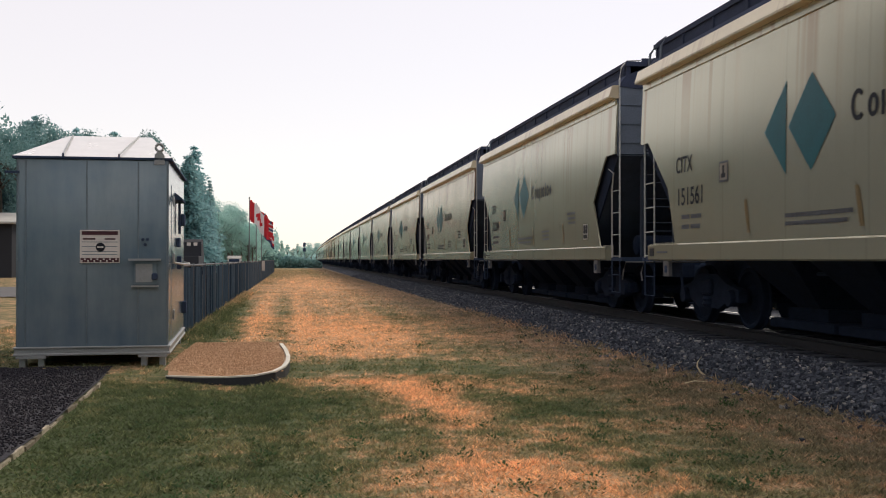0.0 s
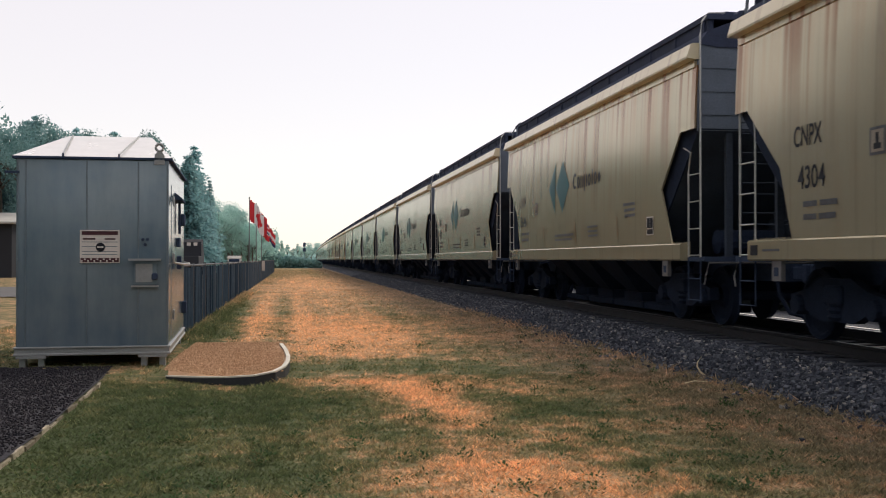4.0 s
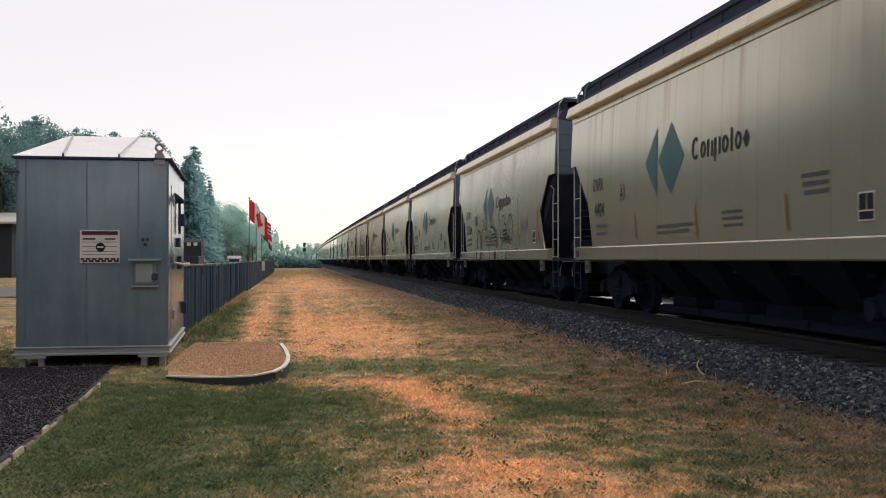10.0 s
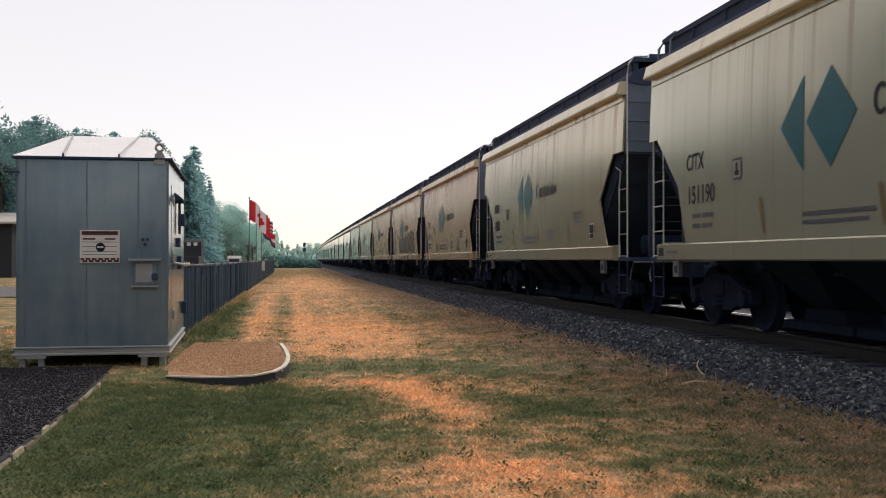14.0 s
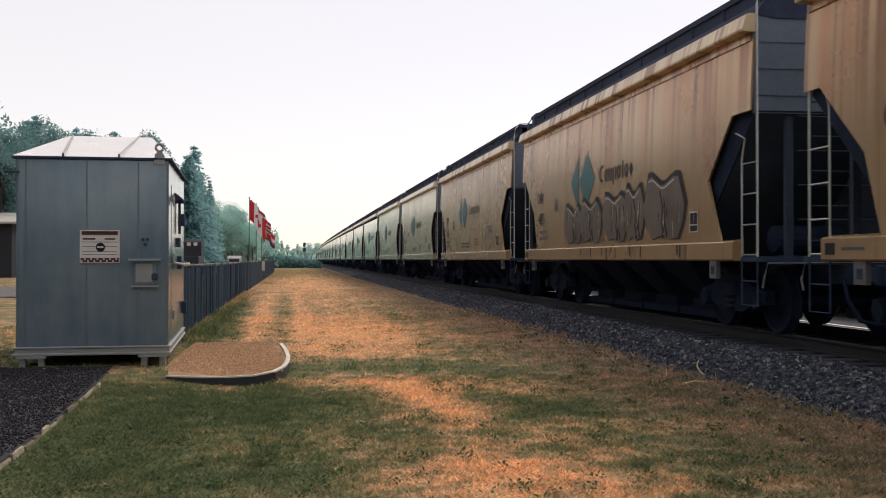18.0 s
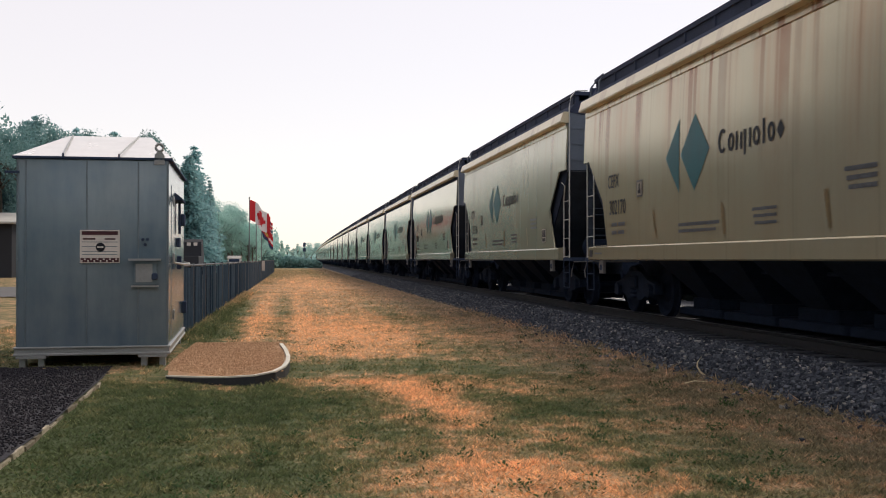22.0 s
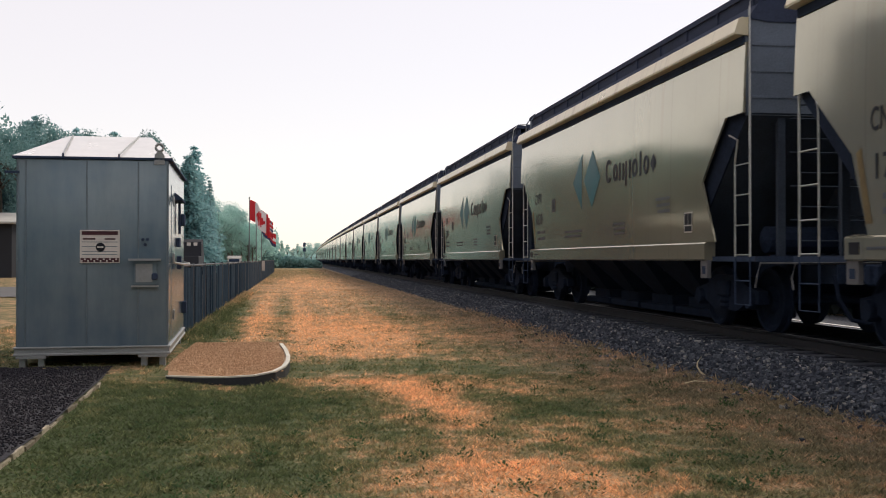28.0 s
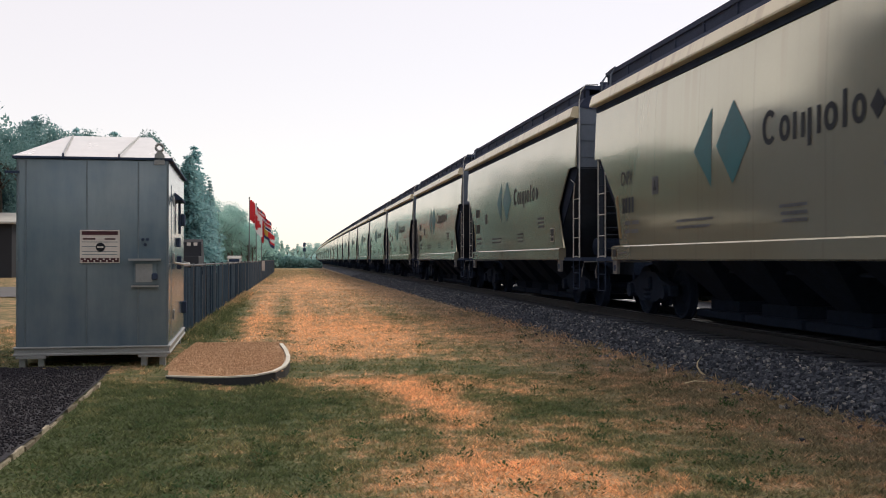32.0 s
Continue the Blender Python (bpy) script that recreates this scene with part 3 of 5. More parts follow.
def silver_blobs(car):
    """Jagged silver shapes with broad black shadow edges along the lower side."""
    rnd = random.Random(8)
    for u, w, top in ((-2.50, 1.35, 2.16), (-1.25, 1.45, 2.22), (0.35, 1.40, 2.24), (1.60, 1.05, 2.30), (2.70, 1.80, 2.36)):
        shape = [(-0.05, 1.85), (0.05, 1.60), (0.22, 1.38), (0.45, 1.42), (0.60, 1.36), (0.85, 1.38), (0.97, 1.60), (1.02, 1.90), (0.86, top - 0.06), (0.74, top - 0.03), (0.52, top - 0.16), (0.42, top - 0.13), (0.20, top), (0.08, top - 0.02)]
        shape = [(u + x * w + rnd.uniform(-0.03, 0.03), z + rnd.uniform(-0.03, 0.03)) for x, z in shape]
        mu, mz = sum(p[0] for p in shape) / len(shape), sum(p[1] for p in shape) / len(shape)
        part("graffiti_shape", flat_on_side([(mu + (x - mu) * 1.07 + 0.05, max(1.34, mz + (z - mz) * 1.12 + 0.03)) for x, z in shape], 0.009), SPRAY_BLACK, car, "black sprayed shadow edge")
        blob = part("graffiti_shape", flat_on_side(shape, 0.012), SPRAY_SILVER, car, "silver sprayed shape with black outline")
        rim = [(x + 0.03, z - 0.05) for x, z in shape[9:]]
        part("stroke", ribbon(rim, 0.022, 0.015), WHITE_DECAL, blob)
        mid = u + w * rnd.uniform(0.42, 0.58)
        part("stroke", ribbon([(mid - 0.05, top - 0.22), (mid + 0.08, 1.85), (mid + 0.02, 1.62), (mid + 0.14, 1.38)], 0.05, 0.015), SPRAY_BLACK, blob)
        part("stroke", ribbon([(mid + 0.05, 1.38), (mid + 0.16, 1.62), (mid + 0.28, 1.40)], 0.07, 0.016), SPRAY_BLACK, blob)
        for k in range(11):
            x0, z0 = u + w * rnd.uniform(0.10, 0.92), rnd.uniform(1.60, 2.05)
            h = rnd.uniform(0.10, 0.26)
            part("stroke", ribbon([(x0, z0), (x0 + 0.02, z0 - h * 0.5), (x0 + 0.015, z0 - h)], 0.018 if k % 2 else 0.03, 0.015), WHITE_DECAL if k % 2 else SPRAY_BLACK, blob)
    for k in range(16):
        x0 = rnd.uniform(-2.0, 4.6)
        bm = bmesh.new()
        box(bm, -1.631, -1.62, -x0 - 0.02, -x0 + 0.02, rnd.uniform(1.04, 1.12), 1.25)
        part("paint_drip", bm, SPRAY_BLACK if k % 2 else SPRAY_SILVER, car)


def curl(u, z, ru, rz, a0, a1, slant=0.0):
    """A bent stroke: part of an ellipse, leaning."""
    return [(u + ru * math.cos(radians(a)) + slant * math.sin(radians(a)), z + rz * math.sin(radians(a))) for a in (a0 + (a1 - a0) * k / 12 for k in range(13))]


def scribbles(car):
    """Loose black sprayed lines: hooks, loops and slanting strokes."""
    strokes = [
        [(-3.05, 2.30), (-2.98, 2.10), (-3.06, 1.98), (-3.10, 1.70), (-3.00, 1.36)],
        curl(-2.72, 1.36, 0.34, 0.58, 180, 0),
        curl(-2.20, 1.62, 0.10, 0.34, 260, 90, 0.1),
        [(-1.98, 2.28), (-2.06, 1.95), (-2.10, 1.55)],
        [(-1.98, 2.28), (-1.80, 2.12), (-1.62, 1.92), (-1.34, 1.98), (-1.36, 1.72), (-1.60, 1.70), (-1.58, 1.40)],
        [(-1.40, 1.62), (-1.24, 1.72), (-1.20, 1.52), (-0.96, 1.36)],
        curl(-0.86, 1.74, 0.16, 0.12, 0, 360),
        [(-0.80, 2.00), (-0.40, 1.98), (-0.02, 1.84), (0.06, 1.60), (0.16, 1.36)],
        [(-0.62, 1.76), (0.02, 1.77)],
        [(-0.66, 1.66), (0.00, 1.68)],
        [(-0.36, 2.26), (-0.55, 2.06), (-0.62, 1.96)],
        [(0.78, 2.50), (0.52, 2.42), (0.46, 2.28), (0.62, 1.95), (0.80, 1.60), (0.86, 1.38)],
        curl(1.14, 2.12, 0.17, 0.14, 200, -60),
        [(1.05, 1.82), (1.60, 1.86)],
        [(1.04, 1.72), (1.58, 1.74)],
        [(1.30, 2.02), (1.52, 1.96), (1.62, 1.66)],
        [(0.70, 1.64), (1.70, 1.62)],
        curl(2.08, 1.90, 0.30, 0.36, 205, -150),
        [(1.02, 1.46), (1.10, 1.54), (1.75, 1.58), (2.20, 1.42)],
    ]
    for i, pts in enumerate(strokes):
        part("graffiti_line", ribbon(pts, 0.050 if i % 3 else 0.036, 0.010 + 0.0006 * i), SPRAY_BLACK, car, "loose black sprayed line")
    for u, w in ((-3.1, 0.09), (-2.35, 0.16), (-1.95, 0.06), (-0.15, 0.16), (0.05, 0.06), (1.55, 0.05)):
        bm = bmesh.new()
        box(bm, -1.631, -1.62, -u - w, -u, 1.04, 1.25)
        part("graffiti_line", bm, SPRAY_BLACK, car)
    part("rust_run", flat_on_side([(5.10, 2.32), (5.19, 2.32), (5.36, 1.60), (5.48, 1.38), (5.36, 1.38), (5.26, 1.62)], 0.009), RUST_RUN, car, "long orange rust run")


FLEET = (
    ("CITX", "151561", 0), ("CEFX", "302244", 0), ("CNPX", "4304", 1), ("CNPX", "3646", 1), ("CNPX", "4427", 1),
    ("CITX", "151814", 0), ("CNPX", "4404", 0), ("CITX", "151264", 0), ("CITX", "151190", 0), ("", "", 1),
    ("CNPX", "3341", 2), ("CNPX", "4825", 2), ("CNPX", "3488", 2), ("CEFX", "302170", 1), ("CITX", "151336", 0),
    ("CNPX", "", 3), ("CNPX", "1761", 3), ("CNPX", "1639", 3), ("CNPX", "1799", 3), ("CNPX", "", 3),
)
PAINTS = (
    (CREAM, "cream covered hopper car with teal diamond emblem, rolling"),
    (CREAM_STREAKED, "rust-streaked cream covered hopper car with teal diamonds, rolling"),
    (CREAM_RUSTY, "heavily rusted tan covered hopper car with teal diamonds, rolling"),
    (GREY_GLOSS, "glossy newer grey covered hopper car with teal diamonds, rolling"),
)
models = [hopper_car(p, "hopper_car", lab, i == 3, i == 2) for i, (p, lab) in enumerate(PAINTS)]
CARS = []
used = set()
for k in range(-1, 48):
    mark, number, kind_of = FLEET[k] if 0 <= k < len(FLEET) else ("", "", 3 if k > 0 else 0)
    y = car_y(k)
    m = pose(line_x(y), y, RAIL_Z, 0, 0, line_turn(y))
    if kind_of in used:
        car = copy_thing(models[kind_of], m)
    else:
        car = models[kind_of]
        car.matrix_basis = m
        used.add(kind_of)
    CARS.append((k, car))
for k, car in CARS:
    if -1 <= k < 24:
        mark, number, kind_of = FLEET[k] if 0 <= k < len(FLEET) else ("", "", 3 if k > 0 else 0)
        markings(car, mark, number, kind_of)
    if k == 11:
        silver_blobs(car)
    if k == 7:
        scribbles(car)
    if k == 10:
        for u, h in ((-2.45, 0.55), (-2.25, 0.3), (2.6, 0.28), (2.85, 0.4), (3.2, 0.22)):
            part("paint_run", flat_on_side([(u, 1.34), (u + 0.14, 1.34), (u + 0.08, 1.34 + h * 0.4), (u + 0.05, 1.34 + h), (u + 0.01, 1.34 + h * 0.5)], 0.009), SMALL_INK, car, "grey paint drip")

# ---- ground ----
def lawn_colour(n, l):
    """Dry mown grass: straw lanes and green patches, by the place on the ground."""
    g = n.new("ShaderNodeNewGeometry")
    sep = n.new("ShaderNodeSeparateXYZ")
    l.new(g.outputs["Position"], sep.inputs[0])
    flat = n.new("ShaderNodeCombineXYZ")
    l.new(sep.outputs[0], flat.inputs[0])
    l.new(sep.outputs[1], flat.inputs[1])
    p = flat.outputs[0]
    big = noise_tex(n, l, p, 0.33, 4, 0.55)
    mid = noise_tex(n, l, p, 1.3, 5, 0.65)
    fine = noise_tex(n, l, p, 14.0, 4, 0.7)

    def spot(x, y, rx, ry, amount):
        dx = maths(n, l, "DIVIDE", maths(n, l, "SUBTRACT", sep.outputs[0], x), rx)
        dy = maths(n, l, "DIVIDE", maths(n, l, "SUBTRACT", sep.outputs[1], y), ry)
        r = maths(n, l, "ADD", maths(n, l, "MULTIPLY", dx, dx), maths(n, l, "MULTIPLY", dy, dy))
        return maths(n, l, "MULTIPLY", maths(n, l, "POWER", 2.718, maths(n, l, "MULTIPLY", r, -1.0)), amount)
    clump = noise_tex(n, l, p, 4.2, 4, 0.6)
    green = maths(n, l, "ADD", maths(n, l, "MULTIPLY", big, 0.45), maths(n, l, "MULTIPLY", mid, 0.65))
    green = maths(n, l, "ADD", green, maths(n, l, "MULTIPLY", maths(n, l, "SUBTRACT", clump, 0.5), 0.75))
    for s in ((-1.6, 9.0, 1.5, 3.0, 0.29), (-0.3, 10.6, 1.3, 1.6, 0.25), (1.2, 14.0, 2.2, 1.1, 0.24), (2.5, 10.2, 0.8, 1.2, 0.22), (1.45, 6.8, 0.9, 0.8, -0.28),
              (1.5, 10.5, 0.35, 1.6, -0.28), (1.3, 21.0, 1.4, 5.5, -0.28), (-0.72, 28.0, 0.35, 16.0, -0.20), (-0.12, 32.0, 0.25, 16.0, 0.10), (0.35, 27.0, 0.25, 12.0, -0.15), (0.5, 12.3, 0.9, 0.8, -0.2), (-1.4, 26.0, 0.5, 9.0, 0.30), (1.4, 60.0, 2.5, 26.0, -0.22), (-4.5, 12.0, 2.0, 5.0, 0.2), (2.6, 25.0, 0.35, 9.0, 0.1), (-0.3, 7.0, 1.2, 0.9, 0.20), (2.7, 7.2, 1.0, 0.9, 0.14), (0.0, 12.4, 0.5, 0.5, 0.15)):
        green = maths(n, l, "ADD", green, spot(*s))
    mixed = maths(n, l, "ADD", green, maths(n, l, "MULTIPLY", maths(n, l, "SUBTRACT", fine, 0.5), 0.55))
    colour = ramp(n, l, mixed, [(0.33, (0.56, 0.330, 0.180)), (0.48, (0.36, 0.240, 0.138)), (0.58, (0.185, 0.162, 0.086)), (0.70, (0.104, 0.114, 0.054)), (0.86, (0.062, 0.082, 0.038))])
    brown = maths(n, l, "MULTIPLY", maths(n, l, "SUBTRACT", sep.outputs[0], 2.6), 0.55, True)
    colour = mix(n, l, maths(n, l, "MULTIPLY", brown, 0.55), colour, (0.19, 0.145, 0.11))
    shade = ramp(n, l, noise_tex(n, l, p, 38.0, 3, 0.7), [(0.3, (0.5, 0.5, 0.5)), (0.7, (1.45, 1.45, 1.45))])
    return mix(n, l, 1.0, colour, shade, "MULTIPLY"), fine


LAWN, n_, l_, b_ = nodes_of("dry_lawn")
col_, fine_ = lawn_colour(n_, l_)
l_.new(col_, b_.inputs["Base Color"])
b_.inputs["Roughness"].default_value = 0.95
b_.inputs["Specular IOR Level"].default_value = 0.15
bump(n_, l_, b_, fine_, 0.6, 0.03)
BLADE, n_, l_, b_ = nodes_of("grass_blades")
col_, fine_ = lawn_colour(n_, l_)
g_ = n_.new("ShaderNodeNewGeometry")
tint_ = ramp(n_, l_, g_.outputs["Random Per Island"], [(0.0, (0.95, 1.0, 0.95)), (0.5, (1.7, 1.7, 1.75)), (0.9, (2.1, 2.1, 2.1)), (1.0, (2.7, 2.6, 2.5))])
l_.new(mix(n_, l_, 1.0, col_, tint_, "MULTIPLY"), b_.inputs["Base Color"])
b_.inputs["Roughness"].default_value = 0.8
b_.inputs["Specular IOR Level"].default_value = 0.25
thin_ = n_.new("ShaderNodeBsdfTranslucent")
l_.new(b_.inputs["Base Color"].links[0].from_socket, thin_.inputs["Color"])
half_ = n_.new("ShaderNodeMixShader")
half_.inputs[0].default_value = 0.45
l_.new(b_.outputs[0], half_.inputs[1])
l_.new(thin_.outputs[0], half_.inputs[2])
l_.new(half_.outputs[0], n_["Material Output"].inputs["Surface"])


def ground_z(x, y):
    z = 0.03 * noise.noise((x * 0.5, y * 0.35, 0.0)) if abs(x) < 30 and y < 60 else 0.0
    return z * (1.0 if x < 4.2 else max(0.0, (5.2 - x)))


xs = [-900, -400, -200, -120, -70, -40, -25] + [-18 + 0.75 * i for i in range(34)] + [9, 14, 20, 30, 50, 90, 160, 300, 600, 900]
ys = [-300, -120, -60, -30, -15, -6, 0] + [3 + 0.75 * i for i in range(60)] + [50, 56, 64, 75, 90, 110, 140, 180, 240, 320, 450, 700, 1200, 2200]
vs = [(x, y, ground_z(x, y)) for y in ys for x in xs]
W = len(xs)
fs = [(j * W + i, j * W + i + 1, (j + 1) * W + i + 1, (j + 1) * W + i) for j in range(len(ys) - 1) for i in range(W - 1)]
ground = tagged(raw("ground", vs, fs, LAWN, None, True), "patchy dry mown lawn, straw and green", "ground", "", "structure")

BALLAST, n_, l_, b_ = nodes_of("grey_ballast")
v_ = object_coords(n_, l_, False)
vor_ = n_.new("ShaderNodeTexVoronoi")
vor_.inputs["Scale"].default_value = 17.0
l_.new(v_, vor_.inputs["Vector"])
grit_ = mix(n_, l_, 1.0, ramp(n_, l_, vor_.outputs["Distance"], [(0.0, (0.075, 0.090, 0.125)), (0.6, (0.022, 0.028, 0.044))]), ramp(n_, l_, noise_tex(n_, l_, v_, 3.0, 5), [(0.3, (0.6, 0.6, 0.6)), (0.7, (1.4, 1.4, 1.4))]), "MULTIPLY")
l_.new(grit_, b_.inputs["Base Color"])
b_.inputs["Roughness"].default_value = 0.9
bump(n_, l_, b_, vor_.outputs["Distance"], 1.0, 0.04)
STONE, n_, l_, b_ = nodes_of("ballast_stone")
g_ = n_.new("ShaderNodeNewGeometry")
l_.new(ramp(n_, l_, g_.outputs["Random Per Island"], [(0.0, (0.016, 0.022, 0.036)), (0.5, (0.058, 0.070, 0.096)), (0.9, (0.145, 0.160, 0.190)), (1.0, (0.36, 0.35, 0.33))]), b_.inputs["Base Color"])
b_.inputs["Roughness"].default_value = 0.85

# ballast bed along the bending line; far strip added to darken under cars
BED = [(-2.45, -0.03), (-2.30, 0.03), (-1.75, 0.20), (-1.45, 0.23), (0, 0.23), (1.45, 0.23), (1.75, 0.20), (2.6, 0.02), (6.4, 0.012), (6.5, -0.03)]
bed_y = [-60 + 10 * i for i in range(6)] + [0 + 4 * i for i in range(20)] + [80 + 20 * i for i in range(40)]
vs = [(line_x(y) + x + (0.10 * noise.noise((y * 0.6, 3.1, 0)) if abs(x) > 2.2 else 0), y, z) for y in bed_y for x, z in BED]
W = len(BED)
fs = [(j * W + i, j * W + i + 1, (j + 1) * W + i + 1, (j + 1) * W + i) for j in range(len(bed_y) - 1) for i in range(W - 1)]
ballast = tagged(raw("ballast_bed", vs, fs, BALLAST, None, True), "dark grey crushed stone track bed", "ballast", "", "structure")


def rail(side):
    prof = [(-0.07, 0.0), (0.07, 0.0), (0.07, 0.012), (0.012, 0.03), (0.012, 0.125), (0.034, 0.135), (0.036, 0.165), (-0.036, 0.165), (-0.034, 0.135), (-0.012, 0.125), (-0.012, 0.03), (-0.07, 0.012)]
    yy = [-60, -30] + [0 + 6 * i for i in range(20)] + [120 + 25 * i for i in range(26)]
    bm = bmesh.new()
    rings = [[bm.verts.new((line_x(y) + side * 0.7525 + x, y, RAIL_Z - 0.165 + z)) for x, z in prof] for y in yy]
    n = len(prof)
    for a, b in zip(rings, rings[1:]):
        for k in range(n):
            f = bm.faces.new((a[k], a[(k + 1) % n], b[(k + 1) % n], b[k]))
            f.material_index = 1 if k in (6,) else 0
    me = finish("rail", bm, [RAIL_STEEL, RAIL_HEAD])
    return tagged(new("rail", me), "dark steel rail with a worn head", "rail", "rails of the track", "structure")


# pale strip added beyond the track, standing for slits of light under cars
SLIT_STRIP = simple("pale_service_gravel", (0.78, 0.78, 0.76), 0.9, 0.0, 0.2, 0.8, 0.4, 30.0, False)
vs = [(line_x(y) + x, y, 0.018) for y in bed_y for x in (4.27, 4.39)]
fs = [(2 * j, 2 * j + 1, 2 * j + 3, 2 * j + 2) for j in range(len(bed_y) - 1)]
tagged(raw("gravel_path", vs, fs, SLIT_STRIP), "narrow pale strip added beyond the track for bright slits under cars", "path", "", "structure")
rail(-1), rail(1)
bm = bmesh.new()
box(bm, -1.30, 1.30, -0.115, 0.115, 0.12, 0.255, 0.012)
tie_mesh = finish("tie", bm, TIE_WOOD)
for i in range(110):
    y = -2 + 0.53 * i
    o = new("tie", tie_mesh)
    o.parent = ballast
    o.matrix_basis = pose(line_x(y) + random.uniform(-0.02, 0.02), y, 0, 0, 0, random.uniform(-0.6, 0.6))

# ---- equipment cabin ----
CABIN, n_, l_, b_ = nodes_of("galvanised_cabin_steel")
v_ = object_coords(n_, l_, False, (1.0, 1.0, 0.22))
streak_ = noise_tex(n_, l_, v_, 2.6, 5, 0.65)
cloud_ = noise_tex(n_, l_, object_coords(n_, l_, False), 0.9, 4, 0.6)
l_.new(mix(n_, l_, 0.5, ramp(n_, l_, streak_, [(0.3, (0.095, 0.155, 0.22)), (0.7, (0.235, 0.305, 0.36))]), ramp(n_, l_, cloud_, [(0.3, (0.09, 0.15, 0.215)), (0.7, (0.29, 0.33, 0.34))])), b_.inputs["Base Color"])
b_.inputs["Metallic"].default_value = 0.25
l_.new(maths(n_, l_, "ADD", maths(n_, l_, "MULTIPLY", cloud_, 0.16), 0.08), b_.inputs["Roughness"])
bump(n_, l_, b_, streak_, 0.04, 0.01)
CABIN_SEAM = simple("cabin_seam", (0.13, 0.17, 0.20), 0.5, 0.2, 0.3, 2.0, 0.05)
CABIN_TRIM = simple("cabin_trim_steel", (0.30, 0.32, 0.33), 0.5, 0.2, 0.2, 1.5, 0.05)
# roof colour lifted near white to carry its reflection of the sky
CABIN_ROOF = simple("pale_roof_steel", (0.80, 0.80, 0.79), 0.25, 0.2, 0.08, 1.5, 0.03)
SIGN_WHITE = simple("sign_white", (0.70, 0.66, 0.62), 0.5, 0.0, 0.1, 5.0, 0.02)
SIGN_RED = simple("sign_red", (0.055, 0.009, 0.016), 0.5, 0.0, 0.2, 5.0, 0.02)
CABIN_AT = (-1.61, 14.78, 0.0)


def cabin():
    W, D, z0, z1 = 1.97, 3.9, 0.16, 2.80
    c = thing("equipment_cabin", CABIN_AT, "grey steel trackside equipment cabin with a hipped roof", "cabin", "", "", 2.5)
    bm = bmesh.new()
    box(bm, -W, 0, 0, D, z0 + 0.06, z1, 0.012)
    body = part("body", bm, CABIN, c)
    for x in (-W + 0.02, -W + 0.12, -1.07, -0.40, -0.02):
        bm = bmesh.new()
        box(bm, x - 0.008, x + 0.008, -0.005, 0.004, z0 + 0.14, z1 - 0.03)
        part("seam", bm, CABIN_SEAM, body)
    bm = bmesh.new()
    box(bm, -W - 0.03, 0.03, -0.04, D + 0.03, z0, z0 + 0.035, 0.008)
    box(bm, -W - 0.015, 0.015, -0.02, D + 0.015, z0 + 0.03, z0 + 0.10, 0.006)
    box(bm, -W - 0.03, 0.03, -0.04, D + 0.03, z0 + 0.095, z0 + 0.12, 0.006)
    part("base_frame", bm, CABIN_TRIM, c)
    for x in (-W + 0.20, -0.20):
        for y in (0.10, D - 0.15):
            bm = bmesh.new()
            box(bm, x - 0.19, x + 0.19, y - 0.15, y + 0.1, z0 - 0.035, z0)
            for dx in (-0.12, 0.12):
                box(bm, x + dx - 0.04, x + dx + 0.04, y - 0.08, y + 0.06, -0.06, z0 - 0.03)
            part("foot", bm, CABIN_TRIM, c)
    bm = bmesh.new()
    e = 0.045
    base = [(-W - e, -e, z1), (e, -e, z1), (e, D + e, z1), (-W - e, D + e, z1)]
    rise = [(x, y, z + 0.03) for x, y, z in base]
    ridge = [(-W + 0.42, D / 2 - 0.25, z1 + 0.50), (-0.36, D / 2 - 0.25, z1 + 0.50), (-0.36, D / 2 + 0.25, z1 + 0.50), (-W + 0.42, D / 2 + 0.25, z1 + 0.50)]
    a, b, r = [[bm.verts.new(p) for p in q] for q in (base, rise, ridge)]
    for k in range(4):
        f = bm.faces.new((a[k], a[(k + 1) % 4], b[(k + 1) % 4], b[k]))
        f.material_index = 1
        bm.faces.new((b[k], b[(k + 1) % 4], r[(k + 1) % 4], r[k]))
    bm.faces.new(r)
    bm.faces.new(a).material_index = 1
    part("roof", bm, [CABIN_ROOF, DARK_STEEL], c, "sheet roof, sky reflection put into its pale colour, dark rim")
    for x0, x1 in ((-W + 0.60, -W + 0.47), (-0.65, -0.55)):
        bm = bmesh.new()
        tube(bm, [(x0, -0.05, z1 + 0.06), (x1, D / 2 - 0.25, z1 + 0.51)], 0.011, 5)
        part("roof_seam", bm, CABIN_TRIM, c)
        bm = bmesh.new()
        box(bm, x0 - 0.01, x0 + 0.01, -0.06, -0.02, z1 + 0.02, z1 + 0.07)
        part("roof_clip", bm, DARK_STEEL, c)
    # lifting eyes
    for y in (-0.03, D + 0.03):
        bm = bmesh.new()
        pts = [(-0.12 + 0.05 * math.sin(a * math.tau / 12), y, z1 + 0.17 + 0.05 * math.cos(a * math.tau / 12)) for a in range(13)]
        tube(bm, pts, 0.02, 6)
        extrude(bm, [(-0.19, z1 - 0.06), (-0.05, z1 - 0.06), (-0.055, z1 + 0.06), (-0.09, z1 + 0.12), (-0.15, z1 + 0.12), (-0.185, z1 + 0.06)], "y", y - 0.015, y + 0.015)
        part("lifting_eye", bm, CABIN_TRIM, c)
    bm = bmesh.new()
    box(bm, -W - 0.14, -W + 0.04, -0.03, 0.02, z1 - 0.20, z1 - 0.17)
    part("side_lug", bm, DARK_STEEL, c)
    # notice on the front
    sx = -1.155
